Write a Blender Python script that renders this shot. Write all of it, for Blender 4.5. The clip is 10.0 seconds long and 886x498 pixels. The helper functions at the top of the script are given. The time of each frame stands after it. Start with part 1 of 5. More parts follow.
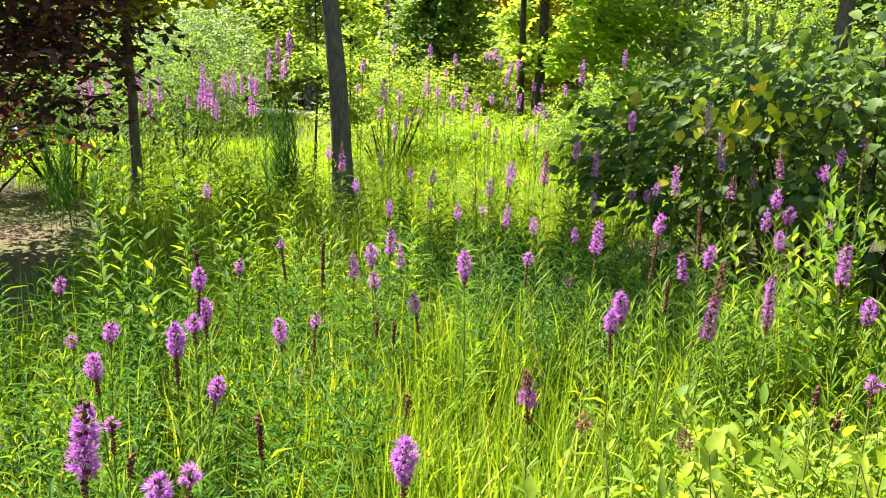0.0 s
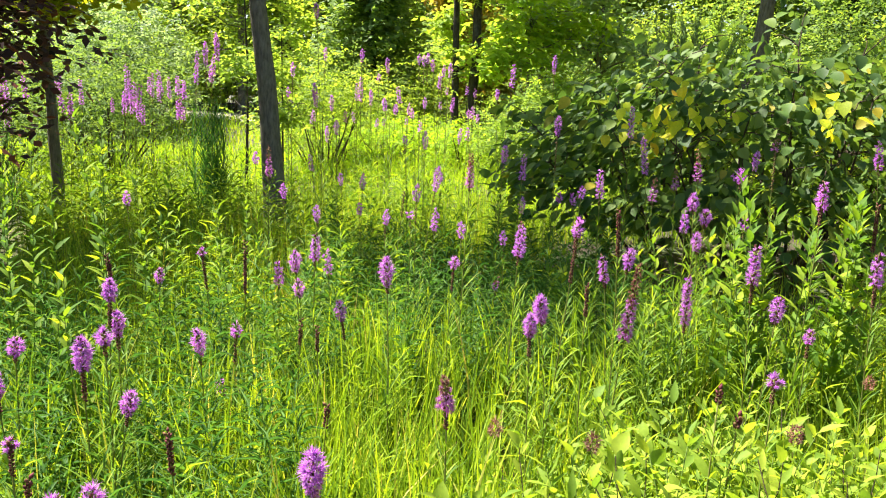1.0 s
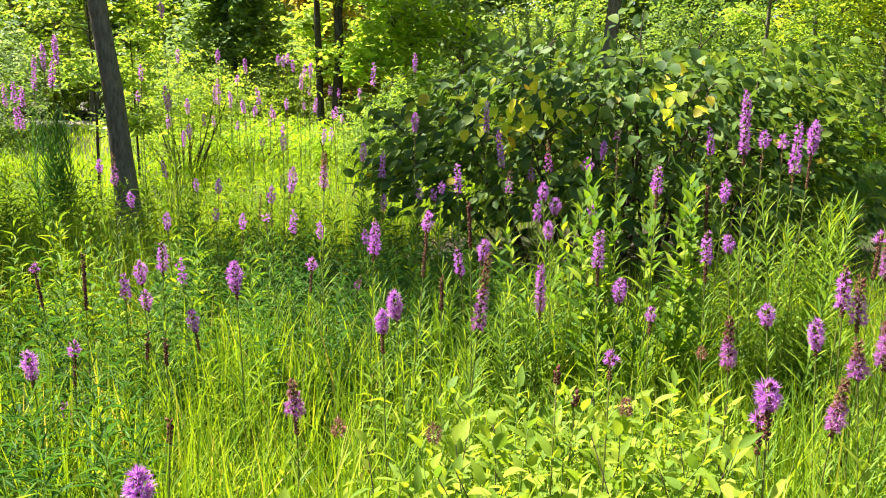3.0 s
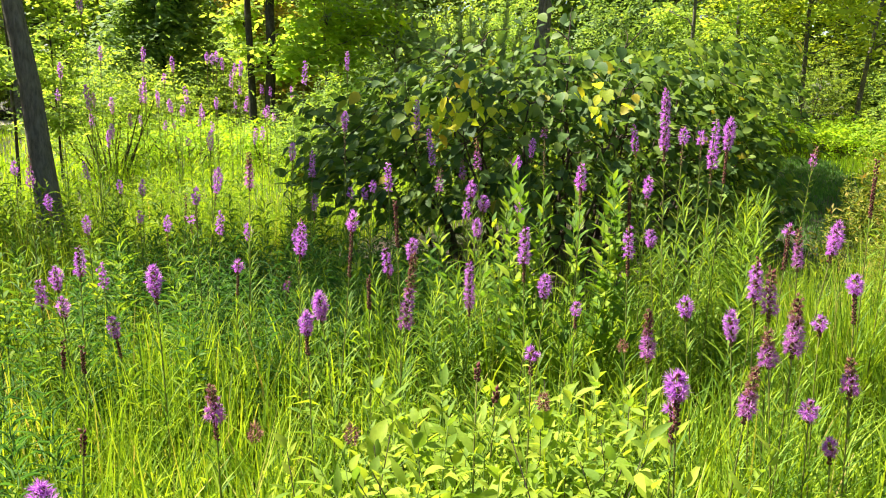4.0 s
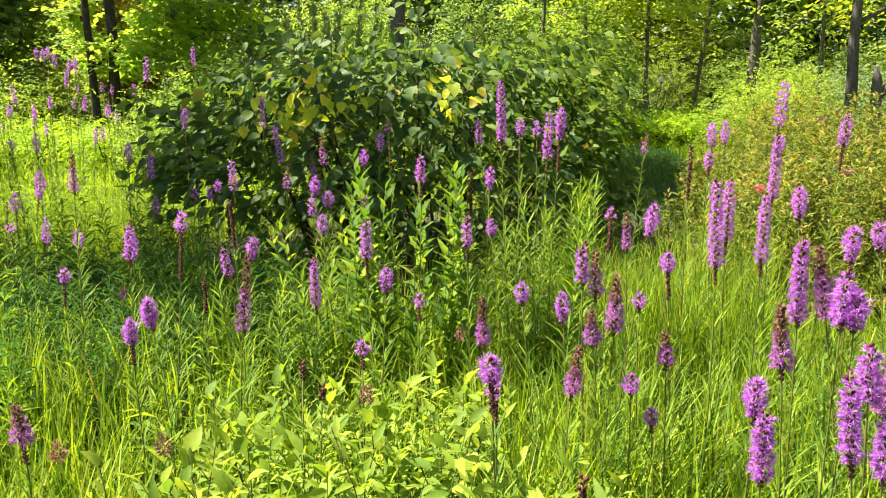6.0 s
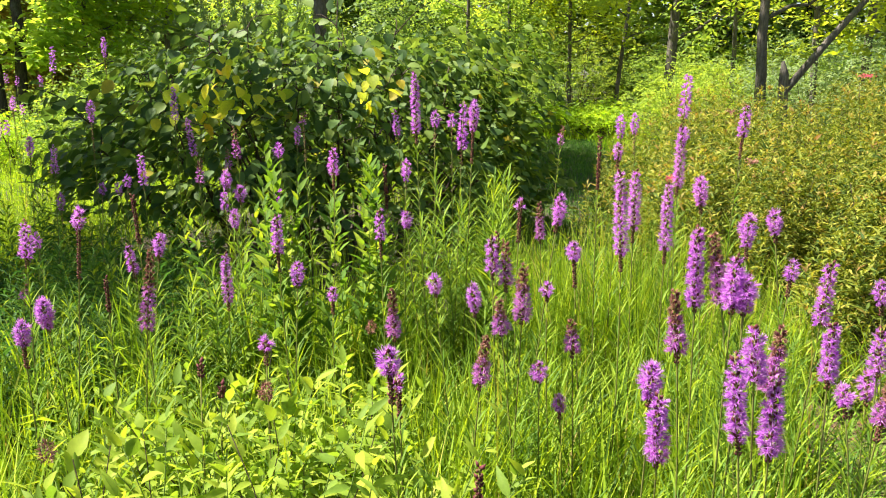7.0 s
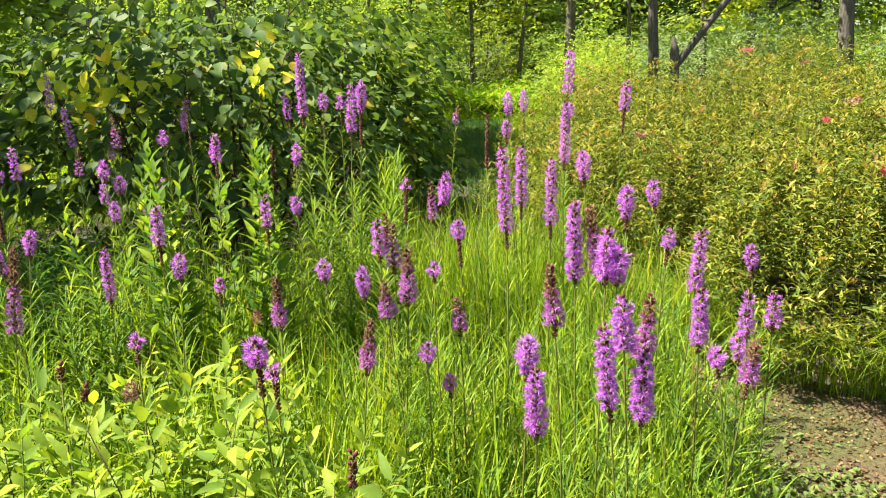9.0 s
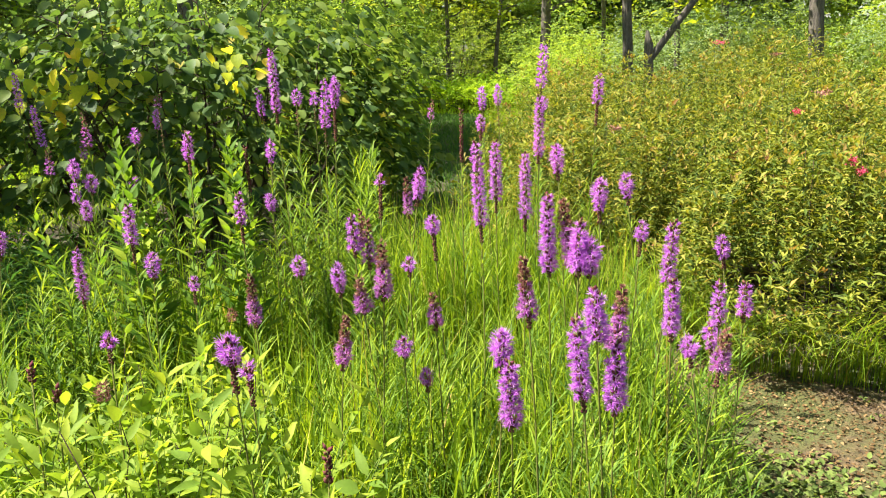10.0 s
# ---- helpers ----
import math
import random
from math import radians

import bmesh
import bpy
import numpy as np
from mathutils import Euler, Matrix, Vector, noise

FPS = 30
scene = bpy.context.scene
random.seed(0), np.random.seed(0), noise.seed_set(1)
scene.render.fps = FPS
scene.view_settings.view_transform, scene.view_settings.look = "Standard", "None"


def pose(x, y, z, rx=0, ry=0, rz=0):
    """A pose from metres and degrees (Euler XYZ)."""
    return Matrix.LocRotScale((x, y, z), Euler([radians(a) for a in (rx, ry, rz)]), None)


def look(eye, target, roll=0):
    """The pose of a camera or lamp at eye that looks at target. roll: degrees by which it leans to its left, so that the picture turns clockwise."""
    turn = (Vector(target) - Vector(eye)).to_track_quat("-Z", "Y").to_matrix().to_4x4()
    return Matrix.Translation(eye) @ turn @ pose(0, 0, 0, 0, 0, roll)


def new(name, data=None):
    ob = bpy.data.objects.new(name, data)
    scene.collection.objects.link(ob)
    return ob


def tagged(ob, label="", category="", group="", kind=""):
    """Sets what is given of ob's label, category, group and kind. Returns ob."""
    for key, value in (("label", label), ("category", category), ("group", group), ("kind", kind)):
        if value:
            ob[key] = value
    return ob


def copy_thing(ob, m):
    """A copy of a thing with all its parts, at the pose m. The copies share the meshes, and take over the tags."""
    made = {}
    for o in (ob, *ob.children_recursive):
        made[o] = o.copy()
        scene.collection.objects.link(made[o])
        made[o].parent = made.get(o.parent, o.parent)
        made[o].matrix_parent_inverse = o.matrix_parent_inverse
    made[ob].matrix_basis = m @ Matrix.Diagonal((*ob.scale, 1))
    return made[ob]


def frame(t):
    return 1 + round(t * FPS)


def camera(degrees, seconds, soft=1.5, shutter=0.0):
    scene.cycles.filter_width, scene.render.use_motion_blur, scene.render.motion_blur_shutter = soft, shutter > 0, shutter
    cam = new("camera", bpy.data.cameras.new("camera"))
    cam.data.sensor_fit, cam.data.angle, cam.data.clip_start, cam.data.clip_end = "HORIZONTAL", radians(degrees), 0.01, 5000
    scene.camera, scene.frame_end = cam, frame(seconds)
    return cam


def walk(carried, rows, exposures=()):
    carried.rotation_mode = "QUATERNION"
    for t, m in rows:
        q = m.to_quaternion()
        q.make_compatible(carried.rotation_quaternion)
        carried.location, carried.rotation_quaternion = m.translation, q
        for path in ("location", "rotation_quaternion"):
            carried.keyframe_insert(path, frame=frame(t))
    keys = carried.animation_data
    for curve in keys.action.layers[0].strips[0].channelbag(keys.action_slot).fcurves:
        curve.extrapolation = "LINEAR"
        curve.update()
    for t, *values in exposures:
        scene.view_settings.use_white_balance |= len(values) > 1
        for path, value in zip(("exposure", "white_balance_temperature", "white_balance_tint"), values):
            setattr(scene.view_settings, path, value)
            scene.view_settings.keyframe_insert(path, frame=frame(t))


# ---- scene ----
cam = camera(60.3, 10.0, soft=1.1)
EXPOSURE = 2.02
PATH = [
    (0, (0.064, -0.022, 1.495), (-0.072, 1.924, 1.054), 1.5),
    (0.5, (0.083, -0.017, 1.495), (-0.034, 1.932, 1.06), 1.4),
    (1, (0.119, -0.013, 1.502), (0.14, 1.94, 1.074), 1.7),
    (1.5, (0.134, -0.008, 1.501), (0.233, 1.946, 1.082), 1.2),
    (2, (0.162, -0.004, 1.494), (0.334, 1.944, 1.076), 0.6),
    (2.5, (0.188, -0.004, 1.491), (0.457, 1.933, 1.071), 0.5),
    (4, (0.247, -0.009, 1.492), (0.736, 1.883, 1.066), 0.4),
    (4.5, (0.286, -0.017, 1.49), (0.911, 1.835, 1.066), 0.5),
    (5, (0.306, -0.02, 1.49), (1.007, 1.804, 1.065), 0.3),
    (6.5, (0.371, -0.039, 1.48), (1.247, 1.703, 1.037), -0.1),
    (7, (0.399, -0.049, 1.478), (1.363, 1.644, 1.026), 0.1),
    (7.5, (0.42, -0.058, 1.476), (1.441, 1.598, 1.012), -0.2),
    (8, (0.442, -0.061, 1.473), (1.509, 1.562, 0.994), -0.6),
    (8.5, (0.459, -0.061, 1.472), (1.561, 1.533, 0.979), -0.9),
    (9, (0.476, -0.073, 1.472), (1.62, 1.489, 0.973), -1.0),
    (9.5, (0.484, -0.083, 1.472), (1.657, 1.455, 0.964), -1.2),
    (10, (0.482, -0.083, 1.471), (1.668, 1.444, 0.959), -1.4),
]
walk(cam, [(t, look(eye, target, roll)) for t, eye, target, roll in PATH], [(0, EXPOSURE + 0.03, 6500, 13), (2.5, EXPOSURE - 0.02, 6500, 13), (4.5, EXPOSURE - 0.14, 6500, 15), (7, EXPOSURE - 0.17, 6500, 16), (10, EXPOSURE - 0.18, 6500, 16)])

# ---- world and sun ----
SUN_EL, SUN_AZ = 56.0, -51.0  # degrees; azimuth from +y, to the left is minus
world = bpy.data.worlds.new("sky")
scene.world = world
world.use_nodes = True
wn = world.node_tree.nodes
sky = wn.new("ShaderNodeTexSky")
sky.sky_type = 'NISHITA'
sky.sun_disc = False
sky.sun_elevation = radians(SUN_EL)
sky.sun_rotation = radians(SUN_AZ)
wn["Background"].inputs["Strength"].default_value = 0.064
world.node_tree.links.new(sky.outputs[0], wn["Background"].inputs[0])
sun = new("sun", bpy.data.lights.new("sun", 'SUN'))
sun.data.energy = 5.0
sun.data.angle = radians(0.53)
sun.data.color = (1.0, 0.95, 0.84)
sx, sy, sz = (math.sin(radians(SUN_AZ)) * math.cos(radians(SUN_EL)), math.cos(radians(SUN_AZ)) * math.cos(radians(SUN_EL)), math.sin(radians(SUN_EL)))
sun.matrix_world = look((40 * sx, 40 * sy, 40 * sz), (0, 0, 0))

# ---- materials ----


def nodes_of(name):
    m = bpy.data.materials.new(name)
    m.use_nodes = True
    nt = m.node_tree
    nt.nodes.clear()
    out = nt.nodes.new("ShaderNodeOutputMaterial")
    return m, nt, out


def ramp(nt, source, stops):
    r = nt.nodes.new("ShaderNodeValToRGB")
    el = r.color_ramp.elements
    while len(el) < len(stops):
        el.new(0.5)
    for e, (p, c) in zip(el, stops):
        e.position, e.color = p, (*c, 1)
    nt.links.new(source, r.inputs[0])
    return r.outputs[0]


def mixed(nt, fac, a, b, mode='MIX'):
    m = nt.nodes.new("ShaderNodeMix")
    m.data_type, m.blend_type = 'RGBA', mode
    for sock, val in ((m.inputs[0], fac), (m.inputs[6], a), (m.inputs[7], b)):
        if isinstance(val, (int, float)):
            sock.default_value = val
        elif isinstance(val, tuple):
            sock.default_value = (*val, 1)
        else:
            nt.links.new(val, sock)
    return m.outputs[2]


def noise_of(nt, scale, detail=4, rough=0.6):
    tc = nt.nodes.new("ShaderNodeTexCoord")
    n = nt.nodes.new("ShaderNodeTexNoise")
    n.inputs["Scale"].default_value, n.inputs["Detail"].default_value, n.inputs["Roughness"].default_value = scale, detail, rough
    nt.links.new(tc.outputs["Object"], n.inputs["Vector"])
    return n.outputs["Fac"]


def leaf_mat(name, stops, through_share=0.42, rough=0.45, big=0.6, piece=False, glow=1.5, tint=(1.25, 1.15, 0.45)):
    """A leaf: glossy cuticle above, light passing through; colour varies leaf by leaf and in broad patches."""
    m, nt, out = nodes_of(name)
    if piece:
        rnd = nt.nodes.new("ShaderNodeObjectInfo").outputs["Random"]
    else:
        rnd = nt.nodes.new("ShaderNodeNewGeometry").outputs["Random Per Island"]
    col = ramp(nt, rnd, stops)
    patch = ramp(nt, noise_of(nt, big, 3), [(0.3, (0.72, 0.78, 0.75)), (0.7, (1.25, 1.18, 1.0))])
    col = mixed(nt, 0.75, col, patch, 'MULTIPLY')
    fine = ramp(nt, noise_of(nt, 90, 2), [(0.3, (0.82, 0.85, 0.8)), (0.7, (1.15, 1.1, 1.1))])
    col = mixed(nt, 0.6, col, fine, 'MULTIPLY')
    p = nt.nodes.new("ShaderNodeBsdfPrincipled")
    nt.links.new(col, p.inputs["Base Color"])
    p.inputs["Roughness"].default_value = min(1.0, rough + 0.12)
    p.inputs["Specular IOR Level"].default_value = 0.13
    tr = nt.nodes.new("ShaderNodeBsdfTranslucent")
    warm = mixed(nt, 1.0, col, tuple(c * glow for c in tint), 'MULTIPLY')
    nt.links.new(warm, tr.inputs["Color"])
    mx = nt.nodes.new("ShaderNodeMixShader")
    mx.inputs[0].default_value = through_share
    nt.links.new(p.outputs[0], mx.inputs[1])
    nt.links.new(tr.outputs[0], mx.inputs[2])
    nt.links.new(mx.outputs[0], out.inputs[0])
    return m


def bark_mat(name, dark, light, scale=18):
    m, nt, out = nodes_of(name)
    tc = nt.nodes.new("ShaderNodeTexCoord")
    mp = nt.nodes.new("ShaderNodeMapping")
    mp.inputs["Scale"].default_value = (scale, scale, scale * 0.22)
    nt.links.new(tc.outputs["Object"], mp.inputs[0])
    n = nt.nodes.new("ShaderNodeTexNoise")
    n.inputs["Detail"].default_value, n.inputs["Roughness"].default_value = 8, 0.7
    n.inputs["Scale"].default_value = 2.5
    nt.links.new(mp.outputs[0], n.inputs["Vector"])
    col = ramp(nt, n.outputs["Fac"], [(0.3, dark), (0.72, light)])
    lichen = ramp(nt, noise_of(nt, 7, 5), [(0.55, (0, 0, 0)), (0.75, (0.4, 0.4, 0.4))])
    col = mixed(nt, lichen, col, (0.2, 0.21, 0.17))
    p = nt.nodes.new("ShaderNodeBsdfPrincipled")
    p.inputs["Roughness"].default_value = 0.95
    p.inputs["Specular IOR Level"].default_value = 0.1
    nt.links.new(col, p.inputs["Base Color"])
    b = nt.nodes.new("ShaderNodeBump")
    b.inputs["Strength"].default_value, b.inputs["Distance"].default_value = 0.8, 0.02
    nt.links.new(n.outputs["Fac"], b.inputs["Height"])
    nt.links.new(b.outputs[0], p.inputs["Normal"])
    nt.links.new(p.outputs[0], out.inputs[0])
    return m


def soil_mat(name, stops, green, share):
    m, nt, out = nodes_of(name)
    n1 = noise_of(nt, 38, 8, 0.75)
    col = ramp(nt, n1, stops)
    broad = ramp(nt, noise_of(nt, 1.3, 6, 0.65), [(0.72 - share * 0.25, (0, 0, 0)), (0.82 - share * 0.25, (1, 1, 1))])
    moss = ramp(nt, noise_of(nt, 60, 4), [(0.3, tuple(c * 0.5 for c in green)), (0.7, green)])
    col = mixed(nt, broad, col, moss)
    p = nt.nodes.new("ShaderNodeBsdfPrincipled")
    p.inputs["Roughness"].default_value = 0.95
    nt.links.new(col, p.inputs["Base Color"])
    b = nt.nodes.new("ShaderNodeBump")
    b.inputs["Strength"].default_value, b.inputs["Distance"].default_value = 1.0, 0.02
    nt.links.new(n1, b.inputs["Height"])
    nt.links.new(b.outputs[0], p.inputs["Normal"])
    nt.links.new(p.outputs[0], out.inputs[0])
    return m


GRASS = leaf_mat("meadow_grass", [(0.0, (0.045, 0.1, 0.014)), (0.4, (0.15, 0.265, 0.018)), (0.94, (0.34, 0.45, 0.03)), (1.0, (0.48, 0.36, 0.15))], 0.33, 0.42, glow=1.6)
# far grass is lighter than GRASS: its sunlight is put into the colour
GRASS_FAR_LIT = leaf_mat("far_grass_lit", [(0.0, (0.15, 0.28, 0.02)), (0.6, (0.26, 0.41, 0.026)), (1.0, (0.36, 0.46, 0.04))], 0.45, 0.5, glow=1.7)
DRY = leaf_mat("dry_grass", [(0.0, (0.3, 0.22, 0.11)), (1.0, (0.5, 0.4, 0.22))], 0.25, 0.7, glow=1.0)
STAR_LEAF = leaf_mat("blazing_star_leaf", [(0.0, (0.07, 0.15, 0.02)), (0.6, (0.155, 0.26, 0.024)), (1.0, (0.27, 0.36, 0.032))], 0.34, 0.45, glow=1.6)
# cool dark green: real for the tall clumps, elsewhere shade put into colour
HERB = leaf_mat("cool_green_and_shaded_leaf", [(0.0, (0.04, 0.105, 0.026)), (0.6, (0.075, 0.168, 0.034)), (1.0, (0.125, 0.23, 0.042))], 0.32, 0.5, glow=1.25, tint=(1.0, 1.15, 0.6))
FORB = leaf_mat("leafy_stem_leaf", [(0.0, (0.075, 0.165, 0.022)), (0.6, (0.16, 0.26, 0.026)), (1.0, (0.28, 0.36, 0.032))], 0.42, 0.55, glow=1.5)
FORB_PALE = leaf_mat("pale_shrub_leaf", [(0.0, (0.14, 0.235, 0.034)), (0.5, (0.24, 0.34, 0.038)), (1.0, (0.36, 0.43, 0.05))], 0.45, 0.45, piece=False, glow=1.4, tint=(1.15, 1.15, 0.5))
FORB_PIECE = leaf_mat("pale_shrub_single_leaf", [(0.0, (0.14, 0.235, 0.034)), (0.5, (0.24, 0.34, 0.038)), (1.0, (0.36, 0.43, 0.05))], 0.42, 0.42, piece=True, glow=1.3, tint=(1.12, 1.15, 0.5))
BUSH = leaf_mat("broad_shrub_leaf", [(0.0, (0.04, 0.085, 0.026)), (0.5, (0.1, 0.175, 0.043)), (0.97, (0.18, 0.255, 0.056)), (1.0, (0.38, 0.33, 0.04))], 0.37, 0.42, glow=1.35, tint=(1.2, 1.15, 0.5))
BUSH_PIECE = leaf_mat("broad_shrub_single_leaf", [(0.0, (0.045, 0.09, 0.028)), (0.5, (0.105, 0.18, 0.045)), (0.97, (0.19, 0.26, 0.057)), (1.0, (0.4, 0.33, 0.05))], 0.37, 0.4, piece=True, glow=1.35, tint=(1.2, 1.15, 0.5))
# yellow leaves with backlit brightness put into colour and glow
BUSH_YELLOW = leaf_mat("yellowing_shrub_leaf", [(0.0, (0.3, 0.4, 0.035)), (0.6, (0.5, 0.54, 0.04)), (0.92, (0.62, 0.54, 0.05)), (1.0, (0.55, 0.3, 0.1))], 0.6, 0.42, glow=1.6)
SPIREA = leaf_mat("spirea_leaf", [(0.0, (0.035, 0.075, 0.014)), (0.45, (0.135, 0.18, 0.026)), (0.9, (0.26, 0.28, 0.042)), (1.0, (0.33, 0.24, 0.065))], 0.28, 0.5, big=2.6)
# WOOD_A to WOOD_C: lightened with extra blue, distance haze put into leaf colour
WOOD_A = leaf_mat("tree_leaf_mid", [(0.0, (0.13, 0.22, 0.055)), (0.6, (0.22, 0.33, 0.075)), (1.0, (0.3, 0.4, 0.09))], 0.5, 0.55, big=0.35, glow=1.6)
WOOD_B = leaf_mat("tree_leaf_bright", [(0.0, (0.17, 0.27, 0.05)), (0.6, (0.27, 0.38, 0.07)), (1.0, (0.37, 0.46, 0.085))], 0.5, 0.55, big=0.35, glow=1.5)
WOOD_C = leaf_mat("tree_leaf_dark", [(0.0, (0.08, 0.15, 0.05)), (1.0, (0.18, 0.27, 0.08))], 0.45, 0.55, big=0.35, glow=1.6)
MAPLE = leaf_mat("maple_leaf_light", [(0.0, (0.2, 0.34, 0.045)), (0.6, (0.28, 0.42, 0.06)), (1.0, (0.38, 0.48, 0.08))], 0.55, 0.45, big=0.35, glow=1.5)
CONIFER = leaf_mat("conifer_needles", [(0.0, (0.1, 0.17, 0.05)), (1.0, (0.2, 0.3, 0.09))], 0.42, 0.5, big=0.35, glow=1.8)
WOOD_R = leaf_mat("tree_leaf_russet", [(0.0, (0.18, 0.2, 0.04)), (0.6, (0.28, 0.25, 0.06)), (1.0, (0.38, 0.25, 0.09))], 0.45, 0.5, glow=1.5)
WOOD_G = leaf_mat("tree_leaf_grey", [(0.0, (0.18, 0.27, 0.13)), (1.0, (0.32, 0.4, 0.22))], 0.45, 0.55, glow=1.5, tint=(1.15, 1.15, 0.7))
LAWN_LEAF = leaf_mat("tree_leaf_lime", [(0.0, (0.22, 0.3, 0.03)), (0.6, (0.33, 0.42, 0.04)), (1.0, (0.43, 0.48, 0.05))], 0.5, 0.55, big=0.35, glow=1.55)
PURPLE_LEAF = leaf_mat("purple_leaf", [(0.0, (0.05, 0.032, 0.04)), (0.75, (0.1, 0.052, 0.055)), (1.0, (0.22, 0.085, 0.045))], 0.25, 0.28, glow=1.2, tint=(1.3, 0.9, 0.8))
GOLD = leaf_mat("golden_leaf", [(0.0, (0.2, 0.28, 0.015)), (1.0, (0.42, 0.42, 0.02))], 0.5, 0.42)
FLOWER = leaf_mat("purple_floret", [(0.0, (0.43, 0.1, 0.6)), (0.5, (0.62, 0.21, 0.78)), (1.0, (0.81, 0.47, 0.91))], 0.45, 0.6, big=3, glow=1.1, tint=(1.08, 0.95, 1.08))
FLOWER_OLD = leaf_mat("fading_floret", [(0.0, (0.42, 0.11, 0.48)), (0.6, (0.6, 0.22, 0.66)), (1.0, (0.74, 0.41, 0.75))], 0.36, 0.65, big=3, glow=0.95, tint=(1.1, 0.95, 1.05))
BUD = leaf_mat("dark_red_bud", [(0.0, (0.07, 0.02, 0.025)), (0.6, (0.16, 0.045, 0.055)), (1.0, (0.2, 0.12, 0.06))], 0.15, 0.6, big=3, glow=0.8, tint=(1.1, 0.95, 1.05))
WITHER = leaf_mat("withered_floret", [(0.0, (0.22, 0.09, 0.07)), (0.6, (0.36, 0.17, 0.14)), (1.0, (0.45, 0.3, 0.22))], 0.2, 0.8, big=3, glow=0.8, tint=(1.1, 0.95, 1.05))
SPIREA_TIP = leaf_mat("spirea_tip_leaf", [(0.0, (0.26, 0.13, 0.06)), (0.4, (0.27, 0.23, 0.06)), (1.0, (0.31, 0.33, 0.06))], 0.36, 0.5)
PINK = leaf_mat("pink_floret", [(0.0, (0.55, 0.05, 0.13)), (1.0, (0.75, 0.15, 0.26))], 0.25, 0.6, glow=0.8)
STEM = leaf_mat("flower_stem", [(0.0, (0.14, 0.21, 0.04)), (0.5, (0.17, 0.17, 0.05)), (1.0, (0.19, 0.27, 0.05))], 0.12, 0.6, glow=0.9)
STEM_GREEN = leaf_mat("green_stem", [(0.0, (0.1, 0.17, 0.03)), (1.0, (0.16, 0.24, 0.05))], 0.08, 0.55, glow=0.5)
TWIG = bark_mat("twig", (0.035, 0.025, 0.018), (0.12, 0.09, 0.065), 40)
BARK = bark_mat("grey_bark", (0.06, 0.052, 0.042), (0.23, 0.205, 0.165))
BARK_MID = bark_mat("grey_brown_bark", (0.05, 0.045, 0.036), (0.2, 0.18, 0.145))
BARK_DARK = bark_mat("dark_bark", (0.02, 0.017, 0.014), (0.09, 0.075, 0.06))
BARK_PALE = bark_mat("pale_bark", (0.09, 0.085, 0.075), (0.3, 0.28, 0.25))
GROUND = soil_mat("meadow_soil", [(0.3, (0.026, 0.019, 0.011)), (0.55, (0.065, 0.047, 0.027)), (0.8, (0.13, 0.1, 0.058))], (0.065, 0.095, 0.022), 0.9)
PATHM = soil_mat("trodden_earth", [(0.33, (0.038, 0.023, 0.01)), (0.5, (0.13, 0.086, 0.038)), (0.7, (0.28, 0.2, 0.1))], (0.12, 0.13, 0.03), 1.3)
SAND = soil_mat("pale_gravel", [(0.25, (0.3, 0.24, 0.17)), (0.5, (0.5, 0.42, 0.32)), (0.8, (0.66, 0.58, 0.46))], (0.2, 0.24, 0.06), 0.1)
WEED = leaf_mat("grey_green_weed", [(0.0, (0.09, 0.14, 0.035)), (1.0, (0.19, 0.25, 0.065))], 0.25, 0.55)
CHIPM = leaf_mat("dead_leaf", [(0.0, (0.06, 0.036, 0.016)), (0.7, (0.2, 0.125, 0.055)), (1.0, (0.34, 0.25, 0.12))], 0.15, 0.8, glow=0.8)
TIE = bark_mat("tree_tie_rubber", (0.01, 0.01, 0.01), (0.03, 0.03, 0.03), 10)

# ---- mesh helpers ----
RNG = np.random.default_rng(7)


class Bag:
    """Gathers vertices and faces of one mesh."""

    def __init__(self):
        self.v, self.f, self.n = [], [], 0

    def add(self, verts, faces):
        verts = np.asarray(verts, float).reshape(-1, 3)
        self.v.append(verts)
        self.f.append((np.asarray(faces, np.int64) + self.n))
        self.n += len(verts)

    def mesh(self, name, material, smooth=True):
        me = bpy.data.meshes.new(name)
        v = np.concatenate(self.v)
        loops = np.concatenate([f.ravel() for f in self.f])
        sizes = np.concatenate([np.full(len(f), f.shape[1]) for f in self.f])
        starts = np.r_[0, np.cumsum(sizes)[:-1]]
        me.vertices.add(len(v))
        me.vertices.foreach_set("co", v.ravel().astype(np.float32))
        me.loops.add(len(loops))
        me.loops.foreach_set("vertex_index", loops.astype(np.int32))
        me.polygons.add(len(sizes))
        me.polygons.foreach_set("loop_start", starts.astype(np.int32))
        me.polygons.foreach_set("use_smooth", np.full(len(sizes), smooth))
        me.materials.append(material)
        me.update(calc_edges=True)
        return me


def part(name, bag, material, parent=None, label="", smooth=True):
    ob = new(name, bag.mesh(name, material, smooth))
    if parent is not None:
        ob.parent = parent
    if label:
        ob["label"] = label
    return ob


def thing(name, x, y, label, category, group="", z=0.0):
    global RNG
    RNG = np.random.default_rng(int(abs(x) * 1000) * 7919 + int(abs(y) * 1000) + 5)
    ob = new(name)
    ob.location = (x, y, z)
    ob.empty_display_size = 0.1
    return tagged(ob, label, category, group)


def unit(a):
    return a / np.maximum(np.linalg.norm(a, axis=-1, keepdims=True), 1e-9)


